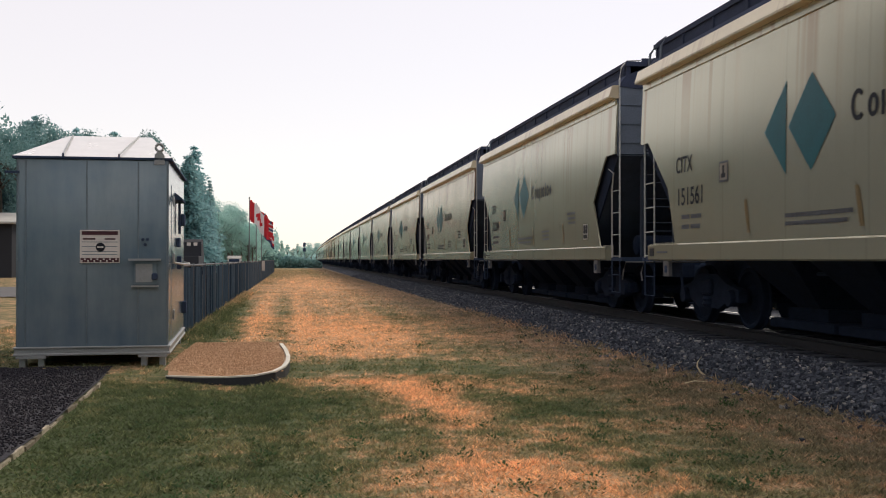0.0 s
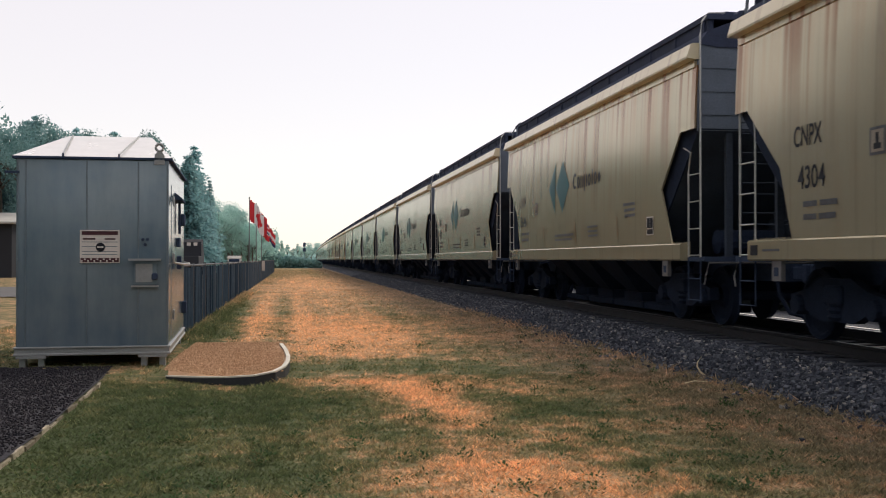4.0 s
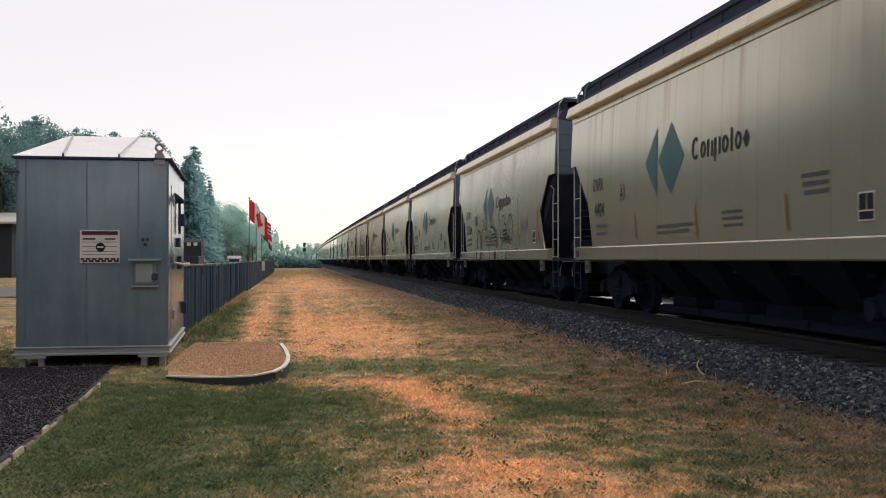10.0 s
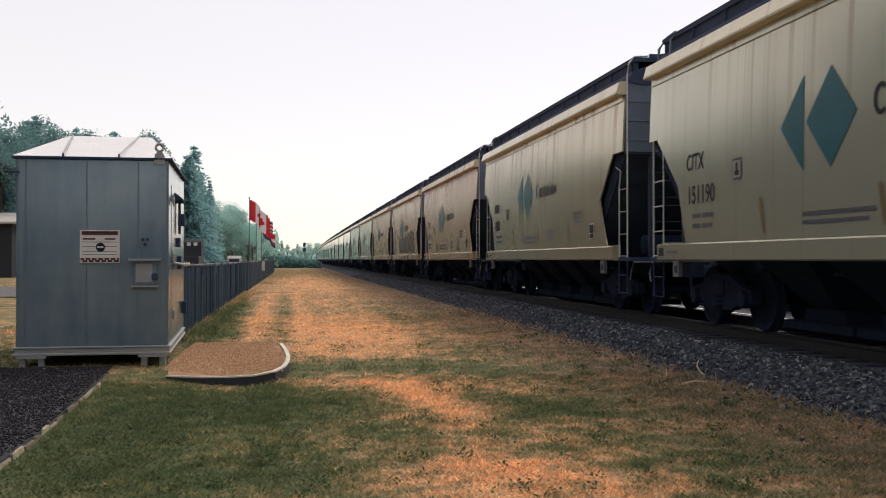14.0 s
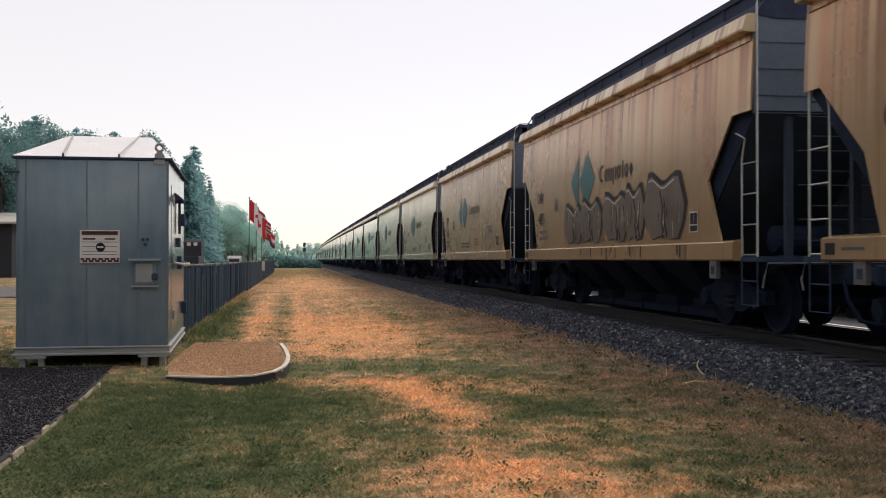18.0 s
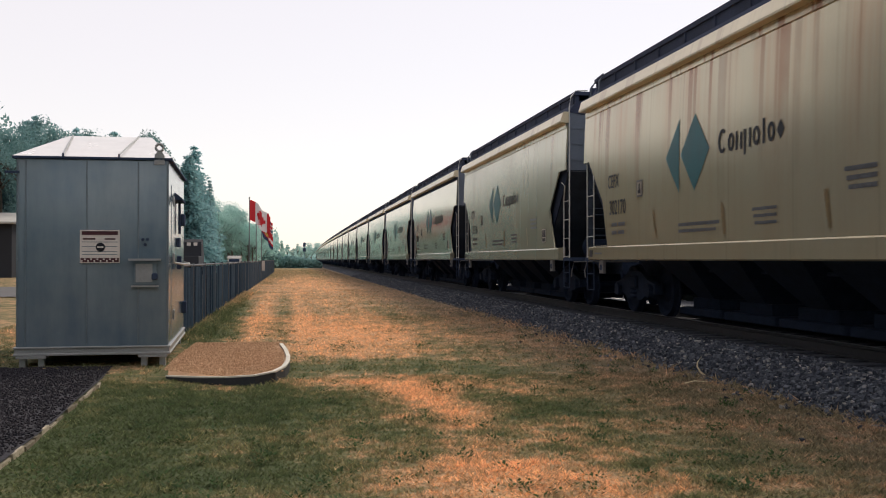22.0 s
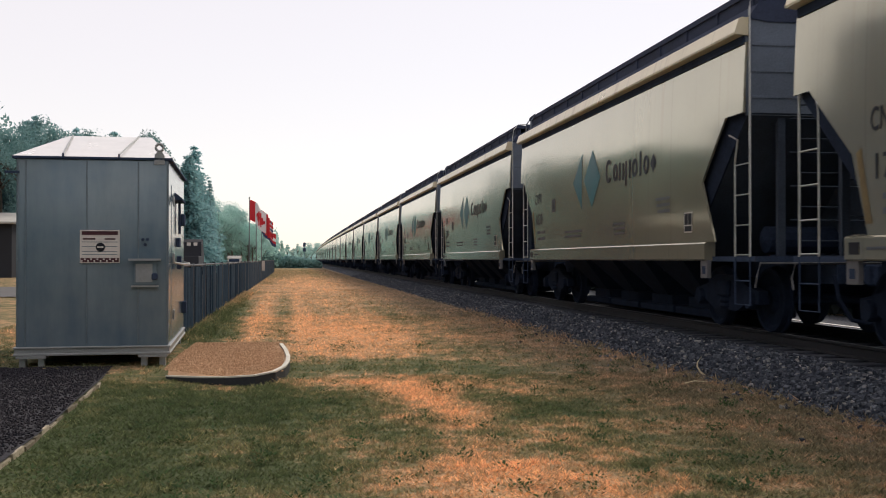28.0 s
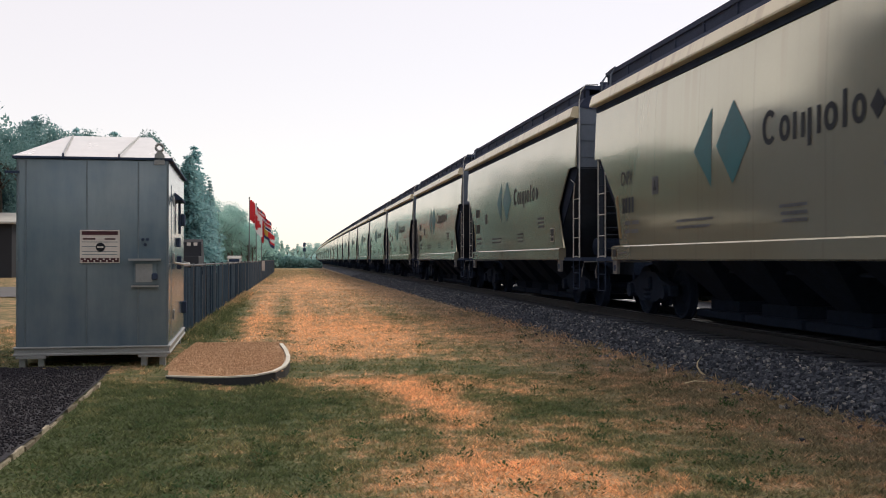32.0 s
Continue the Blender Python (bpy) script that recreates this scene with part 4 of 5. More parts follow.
    sign = part("notice", box(bmesh.new(), sx, sx + 0.515, -0.022, -0.006, 1.40, 1.845), SIGN_WHITE, c, "white notice with dark red bands and a round symbol")
    part("band", box(bmesh.new(), sx + 0.025, sx + 0.49, -0.027, -0.021, 1.78, 1.83), SIGN_RED, sign)
    for i in range(12):
        x = sx + 0.015 + i * 0.0405
        part("check", box(bmesh.new(), x, x + 0.021, -0.031, -0.026, 1.44 if i % 2 else 1.417, 1.463 if i % 2 else 1.44), SIGN_WHITE, sign)
    part("band", box(bmesh.new(), sx + 0.01, sx + 0.505, -0.027, -0.021, 1.412, 1.468), SIGN_RED, sign)
    part("line", box(bmesh.new(), sx + 0.04, sx + 0.20, -0.027, -0.021, 1.715, 1.735), SIGN_RED, sign)
    part("line", box(bmesh.new(), sx + 0.32, sx + 0.46, -0.027, -0.021, 1.715, 1.735), SIGN_RED, sign)
    for z in (1.68, 1.62, 1.55, 1.51):
        part("line", box(bmesh.new(), sx + 0.03, sx + 0.485, -0.025, -0.021, z, z + 0.008), CABIN, sign)
    bm = bmesh.new()
    disc_profile(bm, [(0, 0.06), (0.008, 0.06)], 20, "z")
    d = part("symbol", bm, INK, sign)
    d.matrix_basis = pose(sx + 0.265, -0.021, 1.615, 90)
    part("symbol_bar", box(bmesh.new(), sx + 0.225, sx + 0.305, -0.034, -0.028, 1.605, 1.625), SIGN_WHITE, sign)
    # hatch with its hood and lock
    hx = -0.46
    h = part("hatch", box(bmesh.new(), hx, hx + 0.31, -0.03, 0.0, 1.10, 1.43, 0.008), CABIN, c, "small framed inspection hatch")
    part("hood", box(bmesh.new(), hx - 0.06, hx + 0.36, -0.10, 0.0, 1.43, 1.46), CABIN_TRIM, h)
    part("panel", box(bmesh.new(), hx + 0.03, hx + 0.25, -0.036, -0.028, 1.14, 1.39), CABIN_TRIM, h)
    part("lip", box(bmesh.new(), hx - 0.03, hx + 0.33, -0.05, 0.0, 1.075, 1.095), CABIN_TRIM, h)
    part("lock", box(bmesh.new(), hx + 0.24, hx + 0.32, -0.07, -0.03, 1.17, 1.26, 0.015), DARK_STEEL, h)
    for x, z in ((-0.34, 1.72), (-0.28, 1.72), (-0.31, 1.65)):
        bm = bmesh.new()
        disc_profile(bm, [(0, 0.022), (0.03, 0.018)], 8, "z")
        o = part("stud", bm, DARK_STEEL, c)
        o.matrix_basis = pose(x, 0, z, 90)
    # the long side: door, hinges, hoods and boxes
    door = part("door", box(bmesh.new(), 0.0, 0.005, 0.55, 1.65, 0.32, 2.5), CABIN, c, "steel side door")
    for z in (0.6, 1.4, 2.2):
        part("hinge", box(bmesh.new(), 0.02, 0.05, 0.50, 0.58, z, z + 0.14, 0.008), CABIN_TRIM, door)
    part("handle", box(bmesh.new(), 0.02, 0.09, 1.50, 1.58, 1.3, 1.5, 0.01), DARK_STEEL, door)
    bm = bmesh.new()
    extrude(bm, [(0.0, 2.45), (0.11, 2.36), (0.11, 2.33), (0.0, 2.33)], "y", 1.3, 2.3)
    part("vent_hood", bm, DARK_STEEL, c)
    part("junction_box", box(bmesh.new(), 0.0, 0.06, 3.0, 3.3, 2.0, 2.2, 0.012), DARK_STEEL, c)
    part("junction_box", box(bmesh.new(), 0.0, 0.05, 1.75, 2.1, 1.64, 1.78, 0.012), DARK_STEEL, c)
    part("junction_box", box(bmesh.new(), 0.0, 0.08, 3.3, 3.45, 0.55, 0.75, 0.012), DARK_STEEL, c)
    bm = bmesh.new()
    tube(bm, [(0.04, 1.9, 1.84), (0.04, 1.9, 2.32)], 0.022, 6)
    part("conduit", bm, DARK_STEEL, c)
    bm = bmesh.new()
    tube(bm, [(0.02, 0.9, 1.4), (0.12, 1.2, 1.38), (0.12, 3.4, 1.38), (0.02, 3.6, 1.4)], 0.018, 6)
    part("grab_rail", bm, CABIN_TRIM, c)
    return c


cabin()

# ---- gravel bay with its curved edging, mulch bed ----
SAND = simple("sandy_gravel", (0.50, 0.32, 0.19), 0.95, 0.0, 0.3, 1.5, 0.6, 30.0, False)
EDGING_LIT = simple("weathered_edging", (0.58, 0.56, 0.50), 0.8, 0.0, 0.3, 3.0, 0.3)
TIMBER = simple("old_timber", (0.17, 0.145, 0.10), 0.9, 0.0, 0.6, 5.0, 0.4)
EDGING_UNLIT = simple("dark_board", (0.032, 0.035, 0.042), 0.85, 0.0, 0.35, 3.0, 0.3)
MULCH = simple("dark_mulch", (0.019, 0.019, 0.027), 0.95, 0.0, 0.6, 2.0, 1.0, 22.0, False)


def strip(path, width, z0, z1, tops=None):
    """A thin upright kerb along a path on the ground."""
    bm = bmesh.new()
    rings = []
    for i, p in enumerate(path):
        p = Vector((*p, 0))
        d = (Vector((*path[min(i + 1, len(path) - 1)], 0)) - Vector((*path[max(i - 1, 0)], 0))).normalized()
        s = Vector((d.y, -d.x, 0)) * width / 2
        low, high = (z0, z1) if tops is None else (max(z0, -0.05) if z0 < 0 else tops[i] + z0, tops[i] + z1)
        rings.append([bm.verts.new(q) for q in (p - s + Vector((0, 0, low)), p + s + Vector((0, 0, low)), p + s + Vector((0, 0, high)), p - s + Vector((0, 0, high)))])
    for a, b in zip(rings, rings[1:]):
        for k in range(4):
            bm.faces.new((a[k], a[(k + 1) % 4], b[(k + 1) % 4], b[k]))
    bm.faces.new(rings[0])
    bm.faces.new(rings[-1])
    return bm


KERB = [(-1.45, 13.25), (-1.34, 13.05), (-1.05, 12.70), (-0.70, 12.42), (-0.38, 12.36), (-0.16, 12.62), (-0.05, 13.1), (0.0, 13.8), (0.01, 14.5), (-0.03, 15.6), (-0.10, 16.7)]
TOPS = [0.015, 0.03, 0.055, 0.08, 0.10, 0.115, 0.12, 0.12, 0.12, 0.12, 0.12]
bay = thing("gravel_bay", (0, 0, 0), "sandy gravel bay held by a curved pale edging", "gravel bay", "", "structure")
bm = bmesh.new()
heart = bm.verts.new((-0.75, 15.0, 0.085))
rim = [bm.verts.new((x, y, z - 0.02)) for (x, y), z in zip(KERB, TOPS)] + [bm.verts.new((x, y, 0.03)) for x, y in ((-0.37, 17.9), (-1.0, 18.2), (-1.55, 17.4), (-1.58, 14.6))]
for p, q in zip(rim, rim[1:] + rim[:1]):
    bm.faces.new((heart, p, q))
part("gravel", bm, SAND, bay)
# one edging in two colours: unlit face painted dark, lit top painted pale
part("edging", strip(KERB, 0.045, -0.05, 0.0, TOPS), EDGING_UNLIT, bay, "weathered edging board, its unlit face painted dark")
part("cap", strip(KERB, 0.055, 0.0, 0.018, TOPS), EDGING_LIT, bay, "top of the edging, its light painted pale")

bedt = thing("mulch_bed", (0, 0, 0), "dark mulch bed edged with weathered timber", "flower bed", "", "structure")
bm = bmesh.new()
bm.faces.new([bm.verts.new((x, y, 0.045)) for x, y in ((-8.5, 4.0), (-1.95, 4.0), (-1.96, 7.5), (-2.0, 9.5), (-2.09, 11.0), (-2.16, 12.9), (-2.24, 13.8), (-3.7, 14.35), (-8.5, 15.6))])
part("mulch", bm, MULCH, bedt)
rb = random.Random(21)


def worn_boards(x0, y0, x1, y1, count, top):
    """Short weathered boards set end to end, some sunk or leaning."""
    for i in range(count):
        a, b = i / count, (i + rb.uniform(0.86, 0.99)) / count
        if rb.random() < 0.08:
            continue
        p = (x0 + (x1 - x0) * a + rb.uniform(-0.012, 0.012), y0 + (y1 - y0) * a)
        q = (x0 + (x1 - x0) * b + rb.uniform(-0.012, 0.012), y0 + (y1 - y0) * b)
        hi = [top * rb.uniform(0.45, 0.85), top * rb.uniform(0.45, 0.85)]
        part("edging_board", strip([p, q], rb.uniform(0.018, 0.032), -0.05, 0.0, hi), TIMBER if rb.random() < 0.45 else PALE_TIMBER, bedt)


PALE_TIMBER = simple("bleached_timber", (0.36, 0.32, 0.24), 0.9, 0.0, 0.45, 9.0, 0.4)
worn_boards(-1.93, 4.0, -1.98, 8.7, 13, 0.055)
worn_boards(-1.98, 8.7, -2.13, 12.6, 12, 0.055)
worn_boards(-2.24, 13.85, -3.71, 14.4, 6, 0.05)
worn_boards(-3.71, 14.4, -8.5, 15.65, 9, 0.05)

# ---- fence ----
FENCE_WIRE = simple("fence_slats", (0.032, 0.056, 0.088), 0.9, 0.0, 0.5, 2.0, 0.1, 40.0, True, 0.05)
FENCE_STEEL = simple("fence_steel", (0.075, 0.088, 0.105), 0.6, 0.2, 0.2, 4.0, 0.05)
FX, FH = -1.95, 1.33
fence = thing("fence", (FX, 19.2, 0), "dark slatted chain-link fence with steel posts and a top rail", "fence", "", "", -0.26)
bm = bmesh.new()
tube(bm, [(0, 0, 0), (0, 0, FH + 0.05)], 0.035, 8)
post0 = part("post", bm, FENCE_STEEL, fence)
for i in range(1, 34):
    again(post0, 0, 3.0 * i, 0)
bm = bmesh.new()
tube(bm, [(0, 0, FH), (0, 99, FH)], 0.025, 6)
part("top_rail", bm, FENCE_STEEL, fence)
bm = bmesh.new()
box(bm, -0.006, 0.006, -0.055, 0.055, 0.05, FH - 0.04)
for k in range(11):
    wire = bmesh.new()
    tube(wire, [(0.03, 0.0, 0.15 + 0.105 * k), (0.03, 9.0, 0.15 + 0.105 * k)], 0.003, 4)
    part("wire", wire, FENCE_WIRE, fence)
slat0 = part("slat", bm, FENCE_WIRE, fence)
slat0.matrix_basis = pose(0, 0.15, 0)
for i in range(1, 260):
    again(slat0, random.uniform(-0.01, 0.01), 0.15 + 0.13 * i, random.uniform(-0.02, 0.02), random.uniform(-1, 1), 0, random.uniform(-12, 12))
bm = bmesh.new()
for i in range(500):
    y = 34.1 + 0.13 * i
    box(bm, -0.006, 0.006, y - 0.055, y + 0.055, 0.05, FH - 0.04)
tagged(part("far_slats", bm, FENCE_WIRE, fence), "", "", "", "stuff")
bm = bmesh.new()
box(bm, 0.03, 0.23, 51.0, 51.02, 0.70, 1.36)
part("fence_sign", bm, SIGN_WHITE, fence, "small white sign")

# ---- flags ----
FLAG_RED = simple("flag_red", (0.60, 0.02, 0.03), 0.7, 0.0, 0.1, 3.0, 0.05)
FLAG_WHITE = simple("flag_white", (0.80, 0.76, 0.76), 0.7, 0.0, 0.05, 3.0, 0.05)
FLAG_GOLD = simple("flag_gold", (0.60, 0.36, 0.06), 0.7, 0.0, 0.1, 3.0, 0.05)
FLAG_BLUE = simple("flag_blue", (0.03, 0.04, 0.12), 0.7, 0.0, 0.1, 3.0, 0.05)
POLE = simple("flagpole_metal", (0.22, 0.24, 0.25), 0.45, 0.5, 0.15, 3.0, 0.03)
FLAGS = []
STRIPS = 14


def flagpole(x, y, height, label):
    p = thing("flagpole", (x, y, 0), label, "flagpole", "flagpoles by the fence")
    bm = bmesh.new()
    tube(bm, [(0, 0, -0.1), (0, 0, height * 0.5), (0, 0, height)], 0.07, 8, 0.04)
    part("pole", bm, POLE, p)
    bm = bmesh.new()
    disc_profile(bm, [(height, 0.03), (height + 0.05, 0.08), (height + 0.13, 0.08), (height + 0.2, 0.02)], 10, "z")
    part("finial", bm, POLE, p)
    return p


def flag(x, y, top, long, high, bands, label, phase):
    """A waving flag of upright strips, each hinged to the last."""
    f = thing("flag", (x, y, top), label, "flag", "flags by the fence")
    w = long / STRIPS
    strips = []
    for i in range(STRIPS):
        rows = bands(i)
        bm = bmesh.new()
        box(bm, -0.004, w + 0.012, -0.006, 0.006, -high, 0)
        s = part("strip", bm, rows[0][2], f)
        for z0, z1, m in rows[1:]:
            part("stripe", box(bmesh.new(), -0.004, w + 0.012, -0.011, 0.011, -high * z1, -high * z0), m, s)
        s.matrix_basis = pose(w * i, 0, 0)
        strips.append(s)
    FLAGS.append((strips, w, phase))
    return f


def canada(i):
    q = (i + 0.5) / STRIPS
    rows = [(0, 1, FLAG_RED if q < 0.25 or q > 0.75 else FLAG_WHITE)]
    d = abs(q - 0.5)
    if d < 0.04:
        rows += [(0.15, 0.85, FLAG_RED)]
    elif d < 0.12:
        rows += [(0.33, 0.68, FLAG_RED)]
    elif d < 0.19:
        rows += [(0.44, 0.60, FLAG_RED)]
    return rows


def province(i):
    q = (i + 0.5) / STRIPS
    return [(0, 1, FLAG_WHITE), (0.0, 0.16, FLAG_RED if i % 3 else FLAG_BLUE), (0.24, 0.40, FLAG_RED), (0.48, 0.60, FLAG_BLUE), (0.66, 1.0, FLAG_GOLD if 0.2 < q < 0.8 else FLAG_RED)]


def third(i):
    return [(0, 1, FLAG_RED), (0.35, 0.6, FLAG_WHITE if i > 4 else FLAG_BLUE), (0.78, 1.0, FLAG_BLUE)]


Y1 = 100.0
flagpole(-3.55, Y1, 7.1, "slim grey flagpole flying a red and white flag")
flag(-3.5, Y1, 7.0, 2.7, 1.9, canada, "red and white maple flag, waving and drooping", 0.0)
flagpole(-3.35, Y1 + 15, 7.3, "slim grey flagpole flying a striped flag")
flag(-3.3, Y1 + 15, 7.1, 2.6, 1.8, province, "striped red, white, blue and gold flag, waving", 1.7)
flagpole(-3.15, Y1 + 30, 6.4, "slim grey flagpole flying a dark red flag")
flag(-3.1, Y1 + 30, 6.2, 2.6, 1.6, third, "red and dark blue flag, waving", 3.1)


# ---- trees ----
BARK = simple("bark", (0.10, 0.08, 0.065), 0.9, 0.0, 0.4, 3.0, 0.6)


def leaf_material(name, dark, light, through_it=0.4):
    m, n, l, b = nodes_of(name)
    g = n.new("ShaderNodeNewGeometry")
    info = n.new("ShaderNodeObjectInfo")
    v = object_coords(n, l, True)
    fac = maths(n, l, "ADD", maths(n, l, "MULTIPLY", g.outputs["Random Per Island"], 0.6), maths(n, l, "MULTIPLY", noise_tex(n, l, v, 0.7, 3), 0.5))
    c = ramp(n, l, fac, [(0.2, dark), (0.9, light)])
    tone = ramp(n, l, info.outputs["Random"], [(0.0, (0.8, 0.8, 0.8)), (1.0, (1.2, 1.2, 1.2))])
    l.new(mix(n, l, 1.0, c, tone, "MULTIPLY"), b.inputs["Base Color"])
    b.inputs["Roughness"].default_value = 0.75
    b.inputs["Specular IOR Level"].default_value = 0.2
    thin = n.new("ShaderNodeBsdfTranslucent")
    l.new(b.inputs["Base Color"].links[0].from_socket, thin.inputs["Color"])
    half = n.new("ShaderNodeMixShader")
    half.inputs[0].default_value = through_it
    l.new(b.outputs[0], half.inputs[1])
    l.new(thin.outputs[0], half.inputs[2])
    l.new(half.outputs[0], n["Material Output"].inputs["Surface"])
    return m


# distance haze is mixed into the next four leaf colours, pale and bluish
HAZED_NEEDLES = leaf_material("spruce_needles", (0.23, 0.42, 0.45), (0.34, 0.53, 0.54), 0.5)
HAZED_WOOD = leaf_material("shaded_wood_leaves", (0.060, 0.135, 0.255), (0.110, 0.210, 0.365))
HAZED_LEAVES = leaf_material("tree_leaves", (0.12, 0.245, 0.25), (0.26, 0.42, 0.41))
HAZED_PALE_LEAVES = leaf_material("pale_leaves", (0.30, 0.52, 0.49), (0.45, 0.64, 0.59), 0.55)
# near black: the gloom under the cars put into leaf colour
UNDERCAR_DARK = leaf_material("thicket_leaves", (0.008, 0.014, 0.016), (0.022, 0.032, 0.034))
PEBBLE = leaf_material("sandy_pebbles", (0.38, 0.23, 0.13), (0.70, 0.47, 0.30), 0.0)
WEED = leaf_material("weed_leaves", (0.03, 0.06, 0.022), (0.08, 0.14, 0.05))
MULCH_CHIP = leaf_material("mulch_chip", (0.012, 0.013, 0.020), (0.040, 0.037, 0.044), 0.0)


def conifer(height, radius, seed, label):
    """Trunk, whorls of drooping boughs, each with ragged sprays of needles."""
    rnd = random.Random(seed)
    t = thing("conifer_tree", (0, 0, 0), label, "tree", "trees beyond the fence")
    bm = bmesh.new()
    tube(bm, [(0, 0, -0.2), (0.03, 0, height * 0.5), (0, 0, height * 0.98)], 0.02 * height, 7, 0.01)
    part("trunk", bm, BARK, t)
    vs, fs = [], []
    z = height * 0.06
    while z < height * 0.99:
        q = z / height
        reach = radius * (1 - q) ** 0.7 * rnd.uniform(0.75, 1.15) + 0.10
        for _ in range(rnd.randint(14, 19)):
            a, rr = rnd.uniform(0, math.tau), reach * rnd.uniform(0.65, 1.1)
            droop = rnd.uniform(0.15, 0.5) * rr
            for j in range(int(9 + 11 * rr)):
                s = (j + rnd.random()) / int(9 + 11 * rr)
                c = Vector((math.cos(a) * rr * s, math.sin(a) * rr * s, z - droop * s * s + rnd.uniform(-0.08, 0.08)))
                size = rnd.uniform(0.13, 0.30) * (0.6 + 0.5 * (1 - q))
                d1 = Vector((rnd.gauss(0, 1), rnd.gauss(0, 1), rnd.gauss(-0.2, 0.5))).normalized() * size
                d2 = Vector((rnd.gauss(0, 1), rnd.gauss(0, 1), rnd.gauss(0, 0.5))).normalized() * size * 0.6
                k = len(vs)
                vs += [c - d1 * 0.3, c + d1, c + d2, c - d2 * 0.7 + d1 * 0.2]
                fs += [(k, k + 3, k + 1), (k, k + 1, k + 2)]
        z += height * 0.028 * rnd.uniform(0.8, 1.2)
    raw("crown", vs, fs, HAZED_NEEDLES, t)
    return t


def broadleaf(height, radius, seed, label, leaves):
    """Trunk, limbs, and clumps of small leaves with gaps between them."""
    rnd = random.Random(seed)
    t = thing("broadleaf_tree", (0, 0, 0), label, "tree", "trees beyond the fence")
    bm = bmesh.new()
    tube(bm, [(0, 0, -0.2), (0.1, 0.05, height * 0.3), (0, 0, height * 0.85)], 0.022 * height, 7, 0.03)
    tips = []
    for i in range(13):
        z0 = height * rnd.uniform(0.22, 0.7)
        a = i * 2.4 + rnd.uniform(-0.4, 0.4)
        r = radius * rnd.uniform(0.45, 0.95)
        tip = Vector((math.cos(a) * r, math.sin(a) * r, min(height * 0.93, z0 + height * rnd.uniform(0.12, 0.3))))
        tube(bm, [(0, 0, z0), tuple(tip * 0.5 + Vector((0, 0, z0 * 0.45))), tuple(tip)], 0.008 * height, 5, 0.012)
        tips.append(tip)
    part("trunk", bm, BARK, t)
    tips += [Vector((rnd.uniform(-0.3, 0.3) * radius, rnd.uniform(-0.3, 0.3) * radius, height * rnd.uniform(0.6, 0.97))) for _ in range(9)]
    vs, fs = [], []
    for tip in tips:
        clump = radius * rnd.uniform(0.26, 0.44)
        for _ in range(420):
            d = Vector((rnd.gauss(0, 1), rnd.gauss(0, 1), rnd.gauss(0, 0.8)))
            c = tip + d.normalized() * clump * rnd.random() ** 0.5
            size = rnd.uniform(0.04, 0.10) * (height / 9.0)
            d1 = Vector((rnd.gauss(0, 1), rnd.gauss(0, 1), rnd.gauss(0, 1))).normalized() * size
            d2 = d1.cross(Vector((rnd.gauss(0, 1), rnd.gauss(0, 1), rnd.gauss(0, 1)))).normalized() * size * 0.6
            k = len(vs)
            vs += [c - d1, c + d2, c + d1, c - d2]
            fs += [(k, k + 1, k + 2, k + 3)]
    raw("crown", vs, fs, leaves, t)
    return t


rt = random.Random(11)
spruces = [conifer(10.0, 2.7, 1, "tall narrow dark blue-green spruce"), conifer(10.0, 2.6, 2, "dark broad blue-green spruce tree"), conifer(10.0, 1.7, 3, "slim dark blue-green spruce tree")]
leafy = [broadleaf(9.0, 3.0, 4, "full green broadleaf tree", HAZED_LEAVES), broadleaf(9.0, 3.6, 5, "spreading green broadleaf tree", HAZED_LEAVES), broadleaf(9.0, 2.2, 6, "slim dull green broadleaf tree", HAZED_LEAVES)]
misty = [broadleaf(9.0, 3.4, 7, "broad far tree, haze painted into its pale blue-green leaves", HAZED_PALE_LEAVES), broadleaf(9.0, 2.8, 8, "far tree, haze painted into its pale blue-green leaves", HAZED_PALE_LEAVES), broadleaf(9.0, 1.6, 9, "slim far tree, haze painted into its pale silvery leaves", HAZED_PALE_LEAVES)]
free = {id(t): True for t in spruces + leafy + misty}


def plant(model, x, y, scale):
    m = pose(x, y, 0, 0, 0, rt.uniform(0, 360))
    if free[id(model)]:
        free[id(model)] = False
        model.matrix_basis = m
        t = model
    else:
        t = copy_thing(model, m)
    t.scale = (scale * rt.uniform(0.9, 1.1), scale * rt.uniform(0.9, 1.1), scale)
    return t


plant(spruces[0], -9.5, 110, 1.34)
plant(spruces[0], -10.0, 108, 1.22)
plant(spruces[1], -9.0, 112, 1.05)
plant(spruces[2], -8.5, 118, 1.02)
plant(spruces[2], -10.6, 112, 1.1)
plant(spruces[1], -9.7, 107, 1.2)
for model, x, y, size in ((spruces[1], -16.4, 104, 1.40), (leafy[2], -14.2, 104, 1.50), (spruces[0], -19.7, 103, 1.42), (leafy[2], -22.0, 102, 1.62), (spruces[2], -23.4, 103, 1.50)):
    plant(model, x, y, size)
plant(leafy[2], -14.7, 100, 1.40)
plant(leafy[2], -13.4, 101, 1.38)
plant(leafy[2], -17.4, 100, 1.44)
for i in range(14):
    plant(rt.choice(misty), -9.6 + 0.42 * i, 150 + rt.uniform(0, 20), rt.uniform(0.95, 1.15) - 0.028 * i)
# the wood beyond the house and along the left
for i in range(18):
    y = 92 + rt.uniform(0, 10)
    plant(rt.choice(leafy), -50 + 1.85 * i + rt.uniform(-0.8, 0.8), y, rt.uniform(1.30, 1.5))
for i in range(9):
    plant(rt.choice(leafy + spruces), -64 + 4.8 * i, 108 + rt.uniform(0, 10), rt.uniform(1.4, 1.6))
